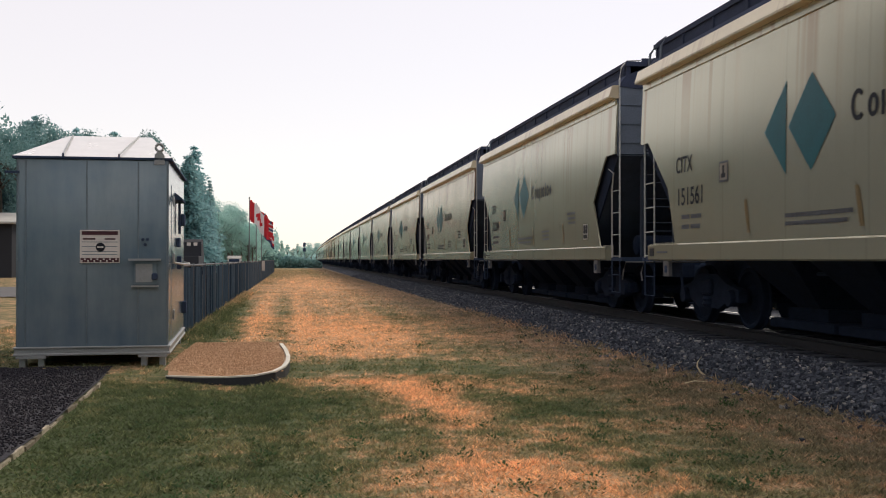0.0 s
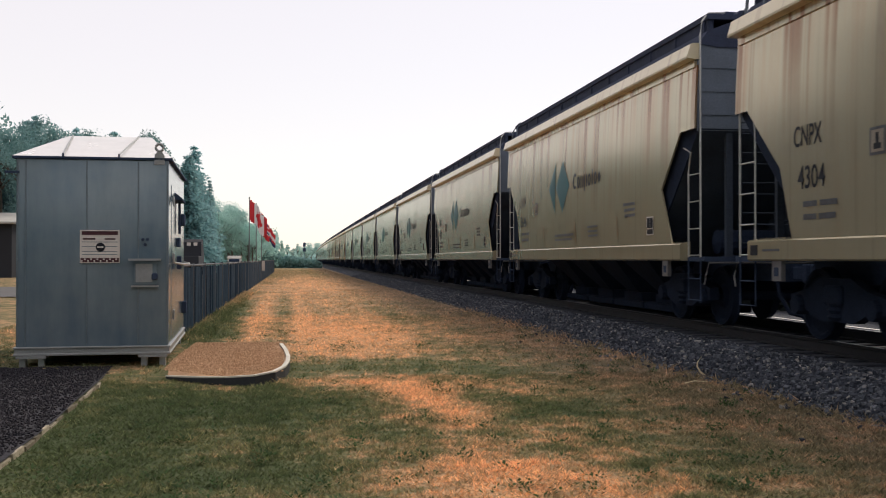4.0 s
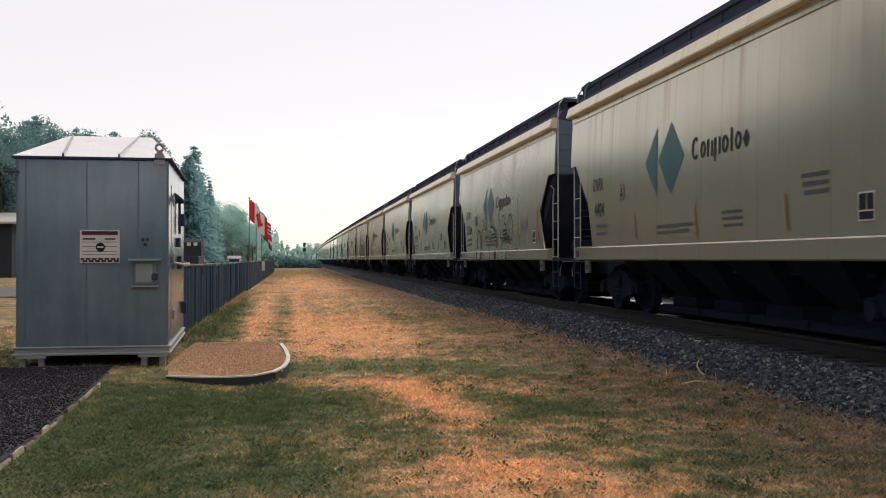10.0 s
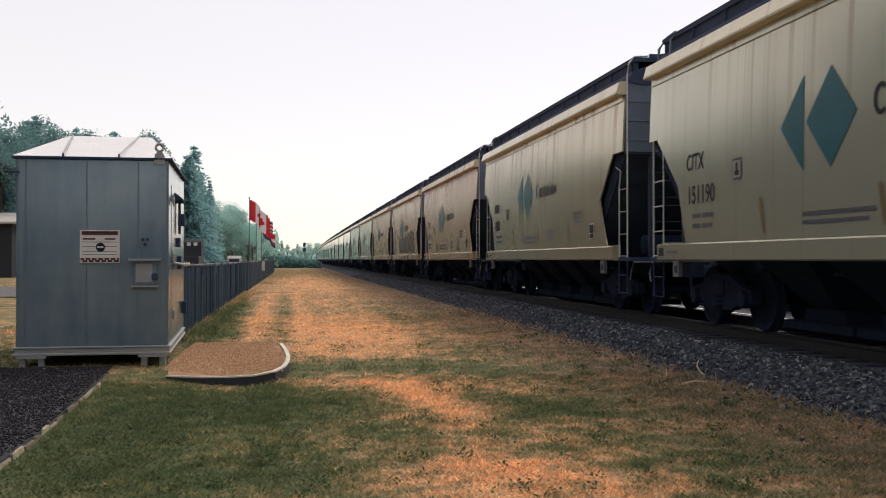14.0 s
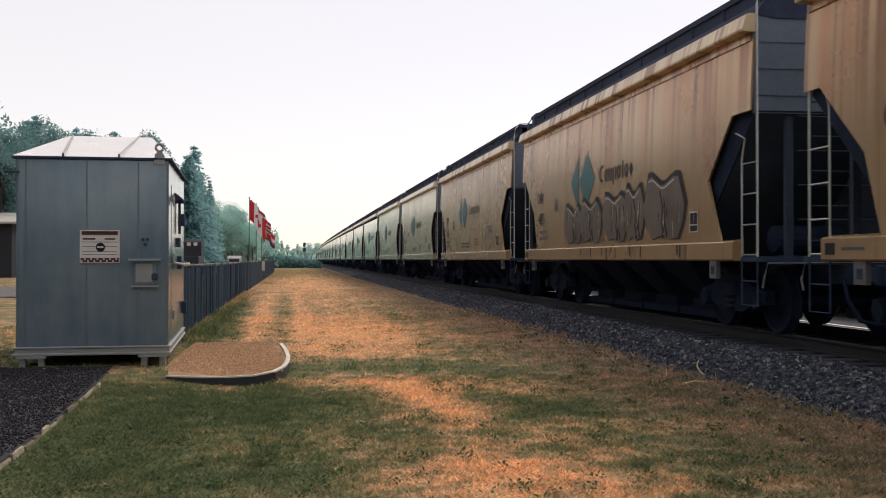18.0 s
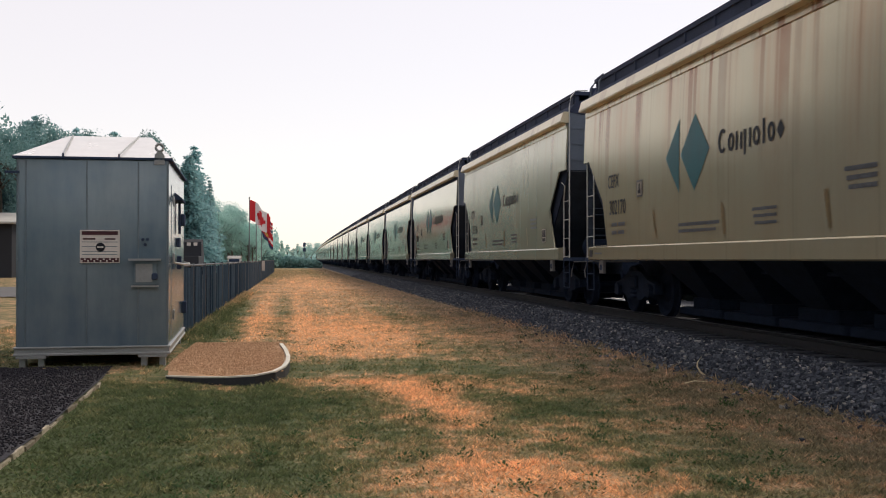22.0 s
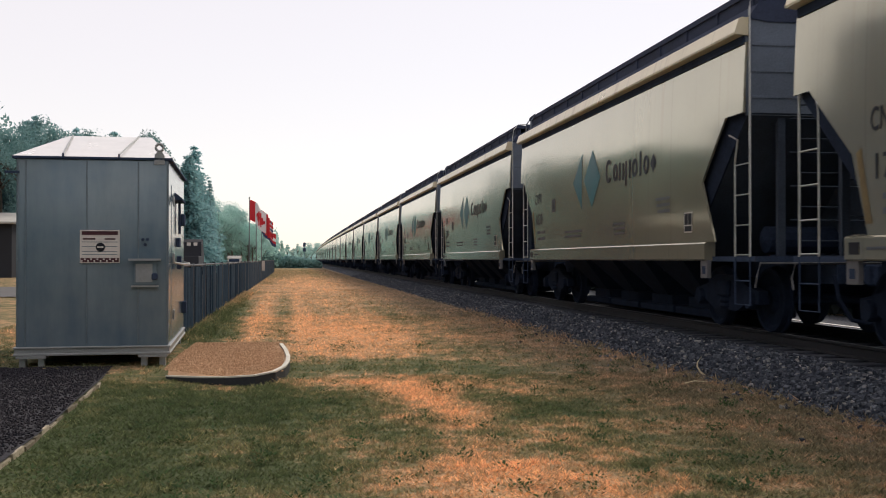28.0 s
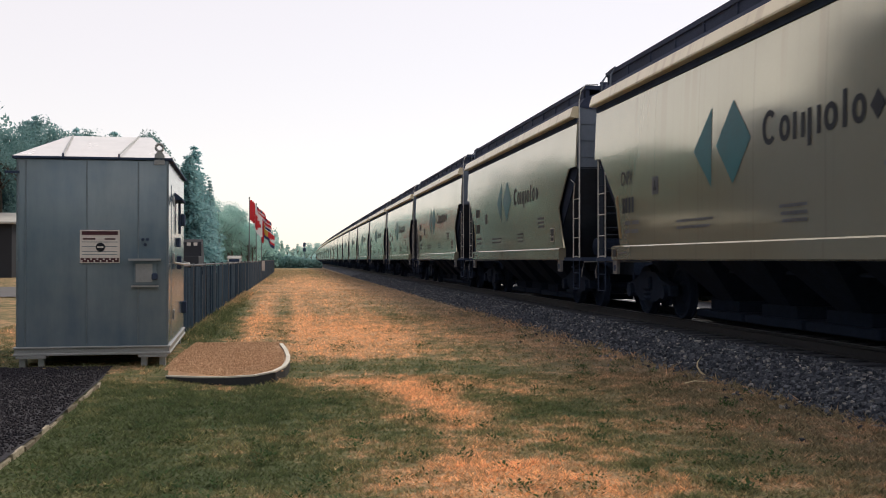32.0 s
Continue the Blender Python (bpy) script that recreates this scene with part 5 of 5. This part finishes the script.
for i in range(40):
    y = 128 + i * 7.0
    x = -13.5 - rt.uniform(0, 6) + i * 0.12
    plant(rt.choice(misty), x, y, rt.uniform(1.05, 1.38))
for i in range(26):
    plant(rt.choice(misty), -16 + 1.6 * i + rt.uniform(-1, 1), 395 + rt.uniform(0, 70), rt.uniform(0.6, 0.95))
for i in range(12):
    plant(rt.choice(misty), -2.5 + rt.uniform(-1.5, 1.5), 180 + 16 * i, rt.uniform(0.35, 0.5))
# trees behind the camera and beside it, unseen, added to block skylight
for i in range(24):
    # gap left for the cabin front to mirror the sky
    if 7 <= i <= 10:
        continue
    plant(rt.choice(leafy if rt.random() < 0.6 else spruces), -24 + 2.6 * i + rt.uniform(-1, 1), -10 - rt.uniform(0, 6), rt.uniform(1.3, 1.8))
for i in range(10):
    plant(rt.choice(leafy), -19 - rt.uniform(0, 6), -8 + 4.5 * i, rt.uniform(1.1, 1.5))

# the undergrowth of the wood at the left and behind the house, haze-blue by colour


def undergrowth(name, count, x0, x1, y0, y1, height, big, label, leaves=None):
    vs, fs = [], []
    for i in range(count):
        x, y = rt.uniform(x0, x1), rt.uniform(y0, y1)
        hgt = height * (0.82 + 0.30 * noise.noise((x * 0.13, y * 0.13, 5.0)) + 0.28 * noise.noise((x * 0.45, y * 0.45, 2.0)))
        c0 = Vector((x, y, rt.random() ** 0.75 * hgt))
        d1 = Vector((rt.gauss(0, 1), rt.gauss(0, 1), rt.gauss(0, 1))).normalized() * rt.uniform(0.6, 1.3) * big
        d2 = d1.cross(Vector((rt.gauss(0, 1), rt.gauss(0, 1), rt.gauss(0, 1)))).normalized() * rt.uniform(0.4, 0.9) * big
        k = len(vs)
        vs += [c0 - d1, c0 + d2, c0 + d1, c0 - d2]
        fs.append((k, k + 1, k + 2, k + 3))
    return tagged(raw(name, vs, fs, leaves or HAZED_WOOD), label, "trees", "", "stuff")


undergrowth("bushes", 7000, -14, -1.5, 172, 190, 6.5, 0.22, "bushes beyond the fence, haze painted into their pale leaves", HAZED_PALE_LEAVES)
undergrowth("bushes", 6000, -10.5, -4.0, 156, 168, 6.0, 0.22, "bushes beyond the van, haze painted into their pale leaves", HAZED_PALE_LEAVES)
# unseen, added so the lower cabin front mirrors something dark
undergrowth("bushes", 3500, -9, 7, -17, -13, 4.2, 0.3, "unseen bushes added behind the camera, dark in the cabin's reflection", HAZED_LEAVES)
# out of view: the skyline that the car sides mirror
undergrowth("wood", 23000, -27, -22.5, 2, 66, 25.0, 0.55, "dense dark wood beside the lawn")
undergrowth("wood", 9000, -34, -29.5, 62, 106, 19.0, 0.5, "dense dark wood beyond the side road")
undergrowth("wood", 34000, -33, -29.0, 112, 250, 17.5, 0.28, "dense green wood running along the line", HAZED_LEAVES)
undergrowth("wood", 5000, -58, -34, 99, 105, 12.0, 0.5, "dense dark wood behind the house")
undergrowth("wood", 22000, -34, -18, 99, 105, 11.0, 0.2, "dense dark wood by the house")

# wooded hill, far off, its mist painted as a teal tone and glow
HAZE_HILL, n_, l_, b_ = nodes_of("misty_hillside")
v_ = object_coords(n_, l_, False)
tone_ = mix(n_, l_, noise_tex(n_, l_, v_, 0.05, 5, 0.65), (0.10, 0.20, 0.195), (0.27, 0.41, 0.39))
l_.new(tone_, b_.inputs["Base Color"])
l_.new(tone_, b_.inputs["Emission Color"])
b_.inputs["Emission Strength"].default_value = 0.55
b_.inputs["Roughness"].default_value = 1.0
vs, fs = [], []
for i in range(301):
    x = -260 + i * 1.0
    top = max(5.0, 36 - (x + 56) * 0.62) if x > -56 else 36 + 3 * math.sin(x * 0.03)
    top += 4.5 * noise.noise((x * 0.09, 7.0, 0)) + 3.0 * abs(noise.noise((x * 0.33, 1.0, 0))) + 1.6 * noise.noise((x * 0.9, 3.0, 0))
    vs += [(x, 640, -1), (x, 640 + 6 * noise.noise((x * 0.2, 9, 0)), top * 0.6), (x, 648, top)]
    if i:
        k = 3 * i
        fs += [(k - 3, k, k + 1, k - 2), (k - 2, k + 1, k + 2, k - 1)]
tagged(raw("backdrop", vs, fs, HAZE_HILL), "far wooded hillside, mist painted as its teal glow", "hillside", "", "structure")

# bushes that close the lawn, far ahead
vs, fs = [], []
for i in range(9000):
    x = rt.uniform(-9, 5.6)
    hgt = (4.6 - 0.22 * (x + 9)) * (0.75 + 0.45 * noise.noise((x * 0.8, 2, 1)))
    c0 = Vector((x, rt.uniform(174, 186), rt.random() ** 0.8 * hgt))
    d1 = Vector((rt.gauss(0, 1), rt.gauss(0, 1), rt.gauss(0, 1))).normalized() * rt.uniform(0.15, 0.35)
    d2 = d1.cross(Vector((rt.gauss(0, 1), rt.gauss(0, 1), rt.gauss(0, 1)))).normalized() * rt.uniform(0.1, 0.25)
    k = len(vs)
    vs += [c0 - d1, c0 + d2, c0 + d1, c0 - d2]
    fs.append((k, k + 1, k + 2, k + 3))
tagged(raw("bushes", vs, fs, HAZED_LEAVES), "grey-green bushes closing the lawn ahead", "bushes", "", "stuff")

# unseen bushes added beyond the track, near black to darken under the cars
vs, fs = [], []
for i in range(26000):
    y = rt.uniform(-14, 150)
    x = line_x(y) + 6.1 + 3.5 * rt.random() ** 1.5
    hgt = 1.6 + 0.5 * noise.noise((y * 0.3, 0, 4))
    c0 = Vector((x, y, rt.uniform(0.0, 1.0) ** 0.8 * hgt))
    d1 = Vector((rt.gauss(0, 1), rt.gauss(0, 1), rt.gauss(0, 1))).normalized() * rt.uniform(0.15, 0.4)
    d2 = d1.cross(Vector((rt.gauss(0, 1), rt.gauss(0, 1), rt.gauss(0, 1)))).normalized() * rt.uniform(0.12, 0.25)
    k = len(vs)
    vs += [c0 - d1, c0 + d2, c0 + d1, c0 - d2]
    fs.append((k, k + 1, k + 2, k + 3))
tagged(raw("thicket", vs, fs, UNDERCAR_DARK), "unseen bushes added beyond the track to darken the view under cars", "bushes", "", "stuff")

# ---- far things on the left ----
WALL_DARK = simple("dark_siding", (0.022, 0.026, 0.036), 0.7, 0.0, 0.3, 0.8, 0.1)
ROOF_PALE = simple("pale_roofing", (0.50, 0.50, 0.47), 0.7, 0.0, 0.2, 0.8, 0.1)
ASPHALT = simple("pale_asphalt", (0.11, 0.11, 0.115), 0.9, 0.0, 0.2, 0.6, 0.2, 20.0, False)
house = thing("house", (-28.0, 87.0, 0), "low dark house with a pale roof", "house")
part("wall", box(bmesh.new(), -7, 6.5, 0, 8, -0.1, 4.3), WALL_DARK, house)
bm = bmesh.new()
extrude(bm, [(-0.8, 4.25), (-0.8, 4.4), (4.0, 5.3), (8.8, 4.4), (8.8, 4.25)], "x", -7.6, 7.1)
part("roof", bm, ROOF_PALE, house)
for x in (-5, -2, 1.5, 4.3):
    w = part("window", box(bmesh.new(), x, x + 1.3, -0.06, 0.02, 1.4, 2.7), CABIN_TRIM, house)
    part("pane", box(bmesh.new(), x + 0.1, x + 1.2, -0.075, -0.05, 1.5, 2.6), DARK_STEEL, w)
road = raw("road", [(-90, 42, 0.03), (-7.5, 42, 0.03), (-7.5, 57, 0.03), (-90, 57, 0.03)], [(0, 1, 2, 3)], ASPHALT)
tagged(road, "pale grey asphalt side road", "road", "", "structure")
# unseen ground, added dark so the low car sides mirror it
MIRRORED_GROUND = simple("dark_yard_asphalt", (0.050, 0.055, 0.062), 0.85, 0.0, 0.3, 0.5, 0.3, 18.0, False)
tagged(raw("yard", [(-4.9, 21, 0.045), (-2.4, 21, 0.045), (-2.4, 150, 0.045), (-9.0, 150, 0.045), (-9.0, 38.5, 0.045)], [(0, 1, 2, 3, 4)], MIRRORED_GROUND), "unseen dark ground beyond the fence, added for the cars' reflections", "yard", "", "structure")
van = thing("parked_van", (-7.3, 150, 0), "white van parked beyond the fence", "van")
bm = bmesh.new()
extrude(bm, [(-2.3, 0.45), (-2.3, 1.65), (-2.0, 1.95), (1.0, 1.95), (1.6, 1.3), (2.4, 1.05), (2.4, 0.45)], "x", -0.9, 0.9)
part("body", bm, SIGN_WHITE, van)
part("rear_window", box(bmesh.new(), -0.7, 0.7, -2.33, -2.28, 1.1, 1.5), DARK_STEEL, van)
for x in (-0.85, 0.85):
    for y in (-1.5, 1.6):
        bm = bmesh.new()
        disc_profile(bm, [(-0.1, 0.33), (0.1, 0.33)], 14)
        o = part("wheel", bm, DARK_STEEL, van)
        o.matrix_basis = pose(x, y, 0.33)
lorry = thing("parked_lorry", (-8.7, 100, 0), "dark lorry with two pale panes, parked beyond the fence", "lorry")
bm = bmesh.new()
extrude(bm, [(-1.0, 0.5), (-1.0, 3.05), (-0.6, 3.30), (0.9, 3.30), (1.6, 2.2), (2.2, 2.0), (2.2, 0.5)], "x", -0.85, 0.85)
part("cab", bm, WALL_DARK, lorry)
part("bed", box(bmesh.new(), -0.9, 0.9, -4.6, -1.1, 0.8, 1.75, 0.04), WALL_DARK, lorry)
for x in (-0.45, 0.15):
    part("pane", box(bmesh.new(), x, x + 0.34, -1.03, -0.99, 2.7, 3.0), SIGN_WHITE, lorry)
for x in (-0.8, 0.8):
    for y in (-3.6, 1.3):
        bm = bmesh.new()
        disc_profile(bm, [(-0.12, 0.42), (0.12, 0.42)], 14)
        o = part("wheel", bm, DARK_STEEL, lorry)
        o.matrix_basis = pose(x, y, 0.42)
mast = thing("signal_mast", (3.85, 250, 0), "dark railway signal mast with two heads", "signal")
bm = bmesh.new()
tube(bm, [(0, 0, -0.2), (0, 0, 5.5)], 0.07, 8)
part("post", bm, DARK_STEEL, mast)
for z in (3.7, 4.9):
    part("signal_head", box(bmesh.new(), -0.3, 0.35, -0.3, 0.1, z - 0.45, z + 0.45, 0.05), DARK_STEEL, mast)
# low weeds in the lawn
vs, fs = [], []
for i in range(320):
    y = 6.2 + 16 * rt.random() ** 1.5
    x = rt.uniform(-0.25 * y, min(4.9, 0.55 * y))
    if x < -1.8 or (-1.6 < x < 0.1 and 12 < y < 18):
        continue
    z0, spread = ground_z(x, y), rt.uniform(0.05, 0.16)
    for j in range(rt.randint(14, 34)):
        ang, r = rt.uniform(0, math.tau), spread * rt.random() ** 0.6
        c0 = Vector((x + math.cos(ang) * r, y + math.sin(ang) * r, z0 + rt.uniform(0.0, 0.05)))
        d1 = Vector((math.cos(ang), math.sin(ang), rt.uniform(0.1, 0.9))).normalized() * rt.uniform(0.02, 0.05)
        d2 = Vector((-math.sin(ang), math.cos(ang), 0)) * rt.uniform(0.006, 0.014)
        k = len(vs)
        vs += [c0, c0 + d1 * 0.5 + d2, c0 + d1, c0 + d1 * 0.5 - d2]
        fs.append((k, k + 1, k + 2, k + 3))
tagged(raw("weeds", vs, fs, WEED), "low dark green weeds in the lawn", "weeds", "", "stuff")

# bent pale stalk and a stick at the foot of the ballast
STRAW = simple("dry_stalk", (0.80, 0.70, 0.48), 0.8, 0.0, 0.2, 8.0, 0.1)
bm = bmesh.new()
tube(bm, [(0.07, 0, 0), (0.0, 0, 0.06), (-0.035, 0, 0.12), (-0.03, 0, 0.17), (0.02, 0, 0.24)], 0.013, 6, 0.007)
st = tagged(new("stalk", finish("stalk", bm, STRAW, True)), "bent dry pale stalk at the ballast edge", "stalk")
st.matrix_basis = pose(5.07, 12.5, 0.0)
bm = bmesh.new()
tube(bm, [(-0.15, 0, 0.03), (0, 0.04, 0.045), (0.16, 0.02, 0.03)], 0.008, 5, 0.004)
st = tagged(new("stick", finish("stick", bm, STRAW, True)), "short dry stick lying on grass", "stick")
st.matrix_basis = pose(4.66, 11.6, 0.0, 0, 0, 12)

# ---- grass blades, clods of mulch and ballast stones ----
rng = np.random.default_rng(5)


def blades(name, count, x0, x1, y0, y1, hmin, hmax, keep, label, fade=1.0):
    x, y = rng.uniform(x0, x1, count * 3), y0 + (y1 - y0) * rng.random(count * 3) ** fade
    ok = keep(x, y)
    x, y = x[ok][:count], y[ok][:count]
    n = len(x)
    clump = 0.5 + 0.5 * np.sin(x * 7.3 + 2 * np.sin(y * 3.1)) * np.sin(y * 6.1 + 1.7 * np.sin(x * 2.3))
    h = rng.uniform(hmin, hmax, n) * (0.6 + 0.8 * clump)
    a, lean = rng.uniform(0, math.tau, n), rng.uniform(0.5, 1.8, n) * h
    w = rng.uniform(0.004, 0.009, n) * (1 + y / 14)
    z = np.array([ground_z(p, q) for p, q in zip(x, y)]) - 0.005
    dx, dy = np.cos(a) * w, np.sin(a) * w
    b = rng.uniform(0, math.tau, n)
    v = np.empty((n, 3, 3))
    v[:, 0] = np.stack([x - dx, y - dy, z], 1)
    v[:, 1] = np.stack([x + dx, y + dy, z], 1)
    v[:, 2] = np.stack([x + np.cos(b) * lean, y + np.sin(b) * lean, z + h], 1)
    me = bpy.data.meshes.new(name)
    me.vertices.add(n * 3)
    me.vertices.foreach_set("co", v.ravel())
    me.loops.add(n * 3)
    me.loops.foreach_set("vertex_index", np.arange(n * 3, dtype=np.int32))
    me.polygons.add(n)
    me.polygons.foreach_set("loop_start", np.arange(0, n * 3, 3, dtype=np.int32))
    me.update()
    me.validate()
    me.materials.append(BLADE)
    return tagged(new(name, me), label, "grass", "", "stuff")


def lawn_here(x, y):
    seen = (x > -0.33 * y - 0.6) & (x < 0.60 * y + 0.6) & (x < 5.15)
    bed = (x < -1.95 - np.maximum(0, (y - 9) * 0.05)) & (y < 14.3)
    kerb = (x > -1.5 + (13.2 - y) * 1.1) & (x < 0.03 - np.maximum(0, 12.9 - y) * 0.5) & (y > 12.3) & (y < 18) & (x > -1.6)
    hut = (x > -3.7) & (x < -1.7) & (y > 15.2) & (y < 18.8)
    return seen & ~bed & ~kerb & ~hut


blades("grass", 110000, -5, 5.2, 5.6, 13, 0.012, 0.04, lawn_here, "short dry lawn grass")
blades("grass", 45000, -6, 5.2, 13, 26, 0.015, 0.045, lawn_here, "short dry lawn grass")
blades("grass", 34000, -4, 5.6, 26, 150, 0.02, 0.06, lawn_here, "short dry lawn grass", 2.0)
blades("tall_grass", 5000, -2.1, -1.2, 18.5, 45, 0.04, 0.16, lambda x, y: (x < -1.45 + 0.1 * np.sin(y)), "tall green weeds along the fence")
blades("tall_grass", 3000, -0.3, 5.2, 11.0, 13, 0.02, 0.07, lambda x, y: (np.abs(x + 0.1) < 0.25), "uncut grass along the edging")
blades("tall_grass", 1500, 4.5, 5.3, 7.0, 30, 0.03, 0.10, lambda x, y: (x > 4.6), "dry weeds at the ballast foot")


def stones(name, count, area, size, material, label, category):
    """Broken stones: boxes pulled out of square."""
    cube = np.array([(x, y, z) for x in (-1, 1) for y in (-1, 1) for z in (-1, 1)], float)
    quad = np.array([(0, 1, 3, 2), (4, 6, 7, 5), (0, 4, 5, 1), (2, 3, 7, 6), (0, 2, 6, 4), (1, 5, 7, 3)])
    p = area(count)
    n = len(p)
    s = rng.uniform(size * 0.45, size * 1.2, (n, 1, 1)) * rng.uniform(0.6, 1.2, (n, 1, 3))
    v = cube[None] * s * rng.uniform(0.55, 1.1, (n, 8, 3))
    a, t = rng.uniform(0, math.tau, n), rng.uniform(-0.7, 0.7, n)
    ca, sa, ct, st_ = np.cos(a)[:, None], np.sin(a)[:, None], np.cos(t)[:, None], np.sin(t)[:, None]
    x, y, z = v[..., 0], v[..., 1] * ct - v[..., 2] * st_, v[..., 1] * st_ + v[..., 2] * ct
    v = np.stack([x * ca - y * sa, x * sa + y * ca, z], -1) + p[:, None, :]
    f = (quad[None] + 8 * np.arange(n)[:, None, None]).reshape(-1, 4)
    me = bpy.data.meshes.new(name)
    me.from_pydata(v.reshape(-1, 3).tolist(), [], f.tolist())
    me.materials.append(material)
    return tagged(new(name, me), label, category, "", "stuff")


def shoulder(count):
    y = 7.0 + 83.0 * rng.random(count) ** 1.9
    x = rng.uniform(-2.55, -1.2, count)
    z = np.interp(x, [-2.45, -2.30, -1.75, -1.45, 0], [-0.02, 0.03, 0.20, 0.23, 0.23])
    return np.stack([TRACK_X + x + KAPPA * y * y / 2, y, z + rng.uniform(-0.005, 0.02, count)], 1)


def mulch_area(count):
    y = rng.uniform(7.0, 14.3, count)
    x = rng.uniform(-5.5, -2.0, count) - np.maximum(0, (y - 9) * 0.05)
    return np.stack([x, y, np.full(count, 0.05)], 1)


def stray(count):
    y = rng.uniform(7.0, 30.0, count)
    x = 5.15 - rng.exponential(0.18, count)
    return np.stack([x, y, np.full(count, 0.01)], 1)


stones("ballast_stones", 34000, shoulder, 0.022, STONE, "loose dark grey ballast stones", "stones")
stones("stray_stones", 700, stray, 0.020, STONE, "stray ballast stones in grass", "stones")


def bay_area(count):
    y = rng.uniform(12.5, 17.8, count)
    x = rng.uniform(-1.5, -0.05, count)
    ok = (x > -1.5 + (13.2 - y) * 1.1) & (x < -0.05 - np.maximum(0, 12.9 - y) * 0.6)
    x, y = x[ok], y[ok]
    return np.stack([x, y, np.interp(y, [12.4, 13.5, 15, 18], [0.092, 0.112, 0.118, 0.07])], 1)


stones("bay_gravel", 12000, bay_area, 0.009, PEBBLE, "loose sandy gravel in the bay", "gravel")
stones("mulch_chips", 26000, mulch_area, 0.010, MULCH_CHIP, "dark bark mulch chips", "mulch")


# ---- the moving things ----
def motions():
    wheel_rows = [(f / 30.0, math.degrees(gone(f / 30.0) / 0.457) % 360) for f in list(range(0, 960, 2)) + [960]]
    for k, car in CARS:
        rows = []
        for t in range(0, 33):
            y = car_y(k) - gone(t)
            rows.append((float(t), pose(line_x(y), y, RAIL_Z, 0, 0, line_turn(y))))
        walk(car, rows)
        for tr in car.children if k < 24 else ():
            if tr.name.startswith("truck"):
                for ws in tr.children:
                    if ws.name.startswith("wheelset"):
                        y = ws.location.y
                        walk(ws, [(t, pose(0, y, 0.457, a)) for t, a in wheel_rows])
    for strips, w, phase in FLAGS:
        tables = [[] for _ in strips]
        for j in range(161):
            t = j * 0.2
            gust = 0.5 + 0.3 * math.sin(0.9 * t + phase) + 0.2 * math.sin(2.3 * t + 2 * phase)
            x, yy, z = 0.0, 0.0, 0.0
            for i in range(len(strips)):
                swing = (40 * math.sin(5.2 * t - 0.75 * i + phase) + 26 * math.sin(8.3 * t - 1.7 * i + 2 * phase)) * (0.4 + 0.6 * i / len(strips))
                dip = 66 - 30 * gust + 20 * math.sin(3.1 * t - 0.8 * i + phase)
                tables[i].append((t, pose(x, yy, z, 0, 0, swing)))
                fall = math.radians(dip)
                x += w * math.cos(math.radians(swing)) * math.cos(fall)
                yy += w * math.sin(math.radians(swing))
                z -= w * math.sin(fall)
        for s, rows in zip(strips, tables):
            walk(s, rows)


motions()
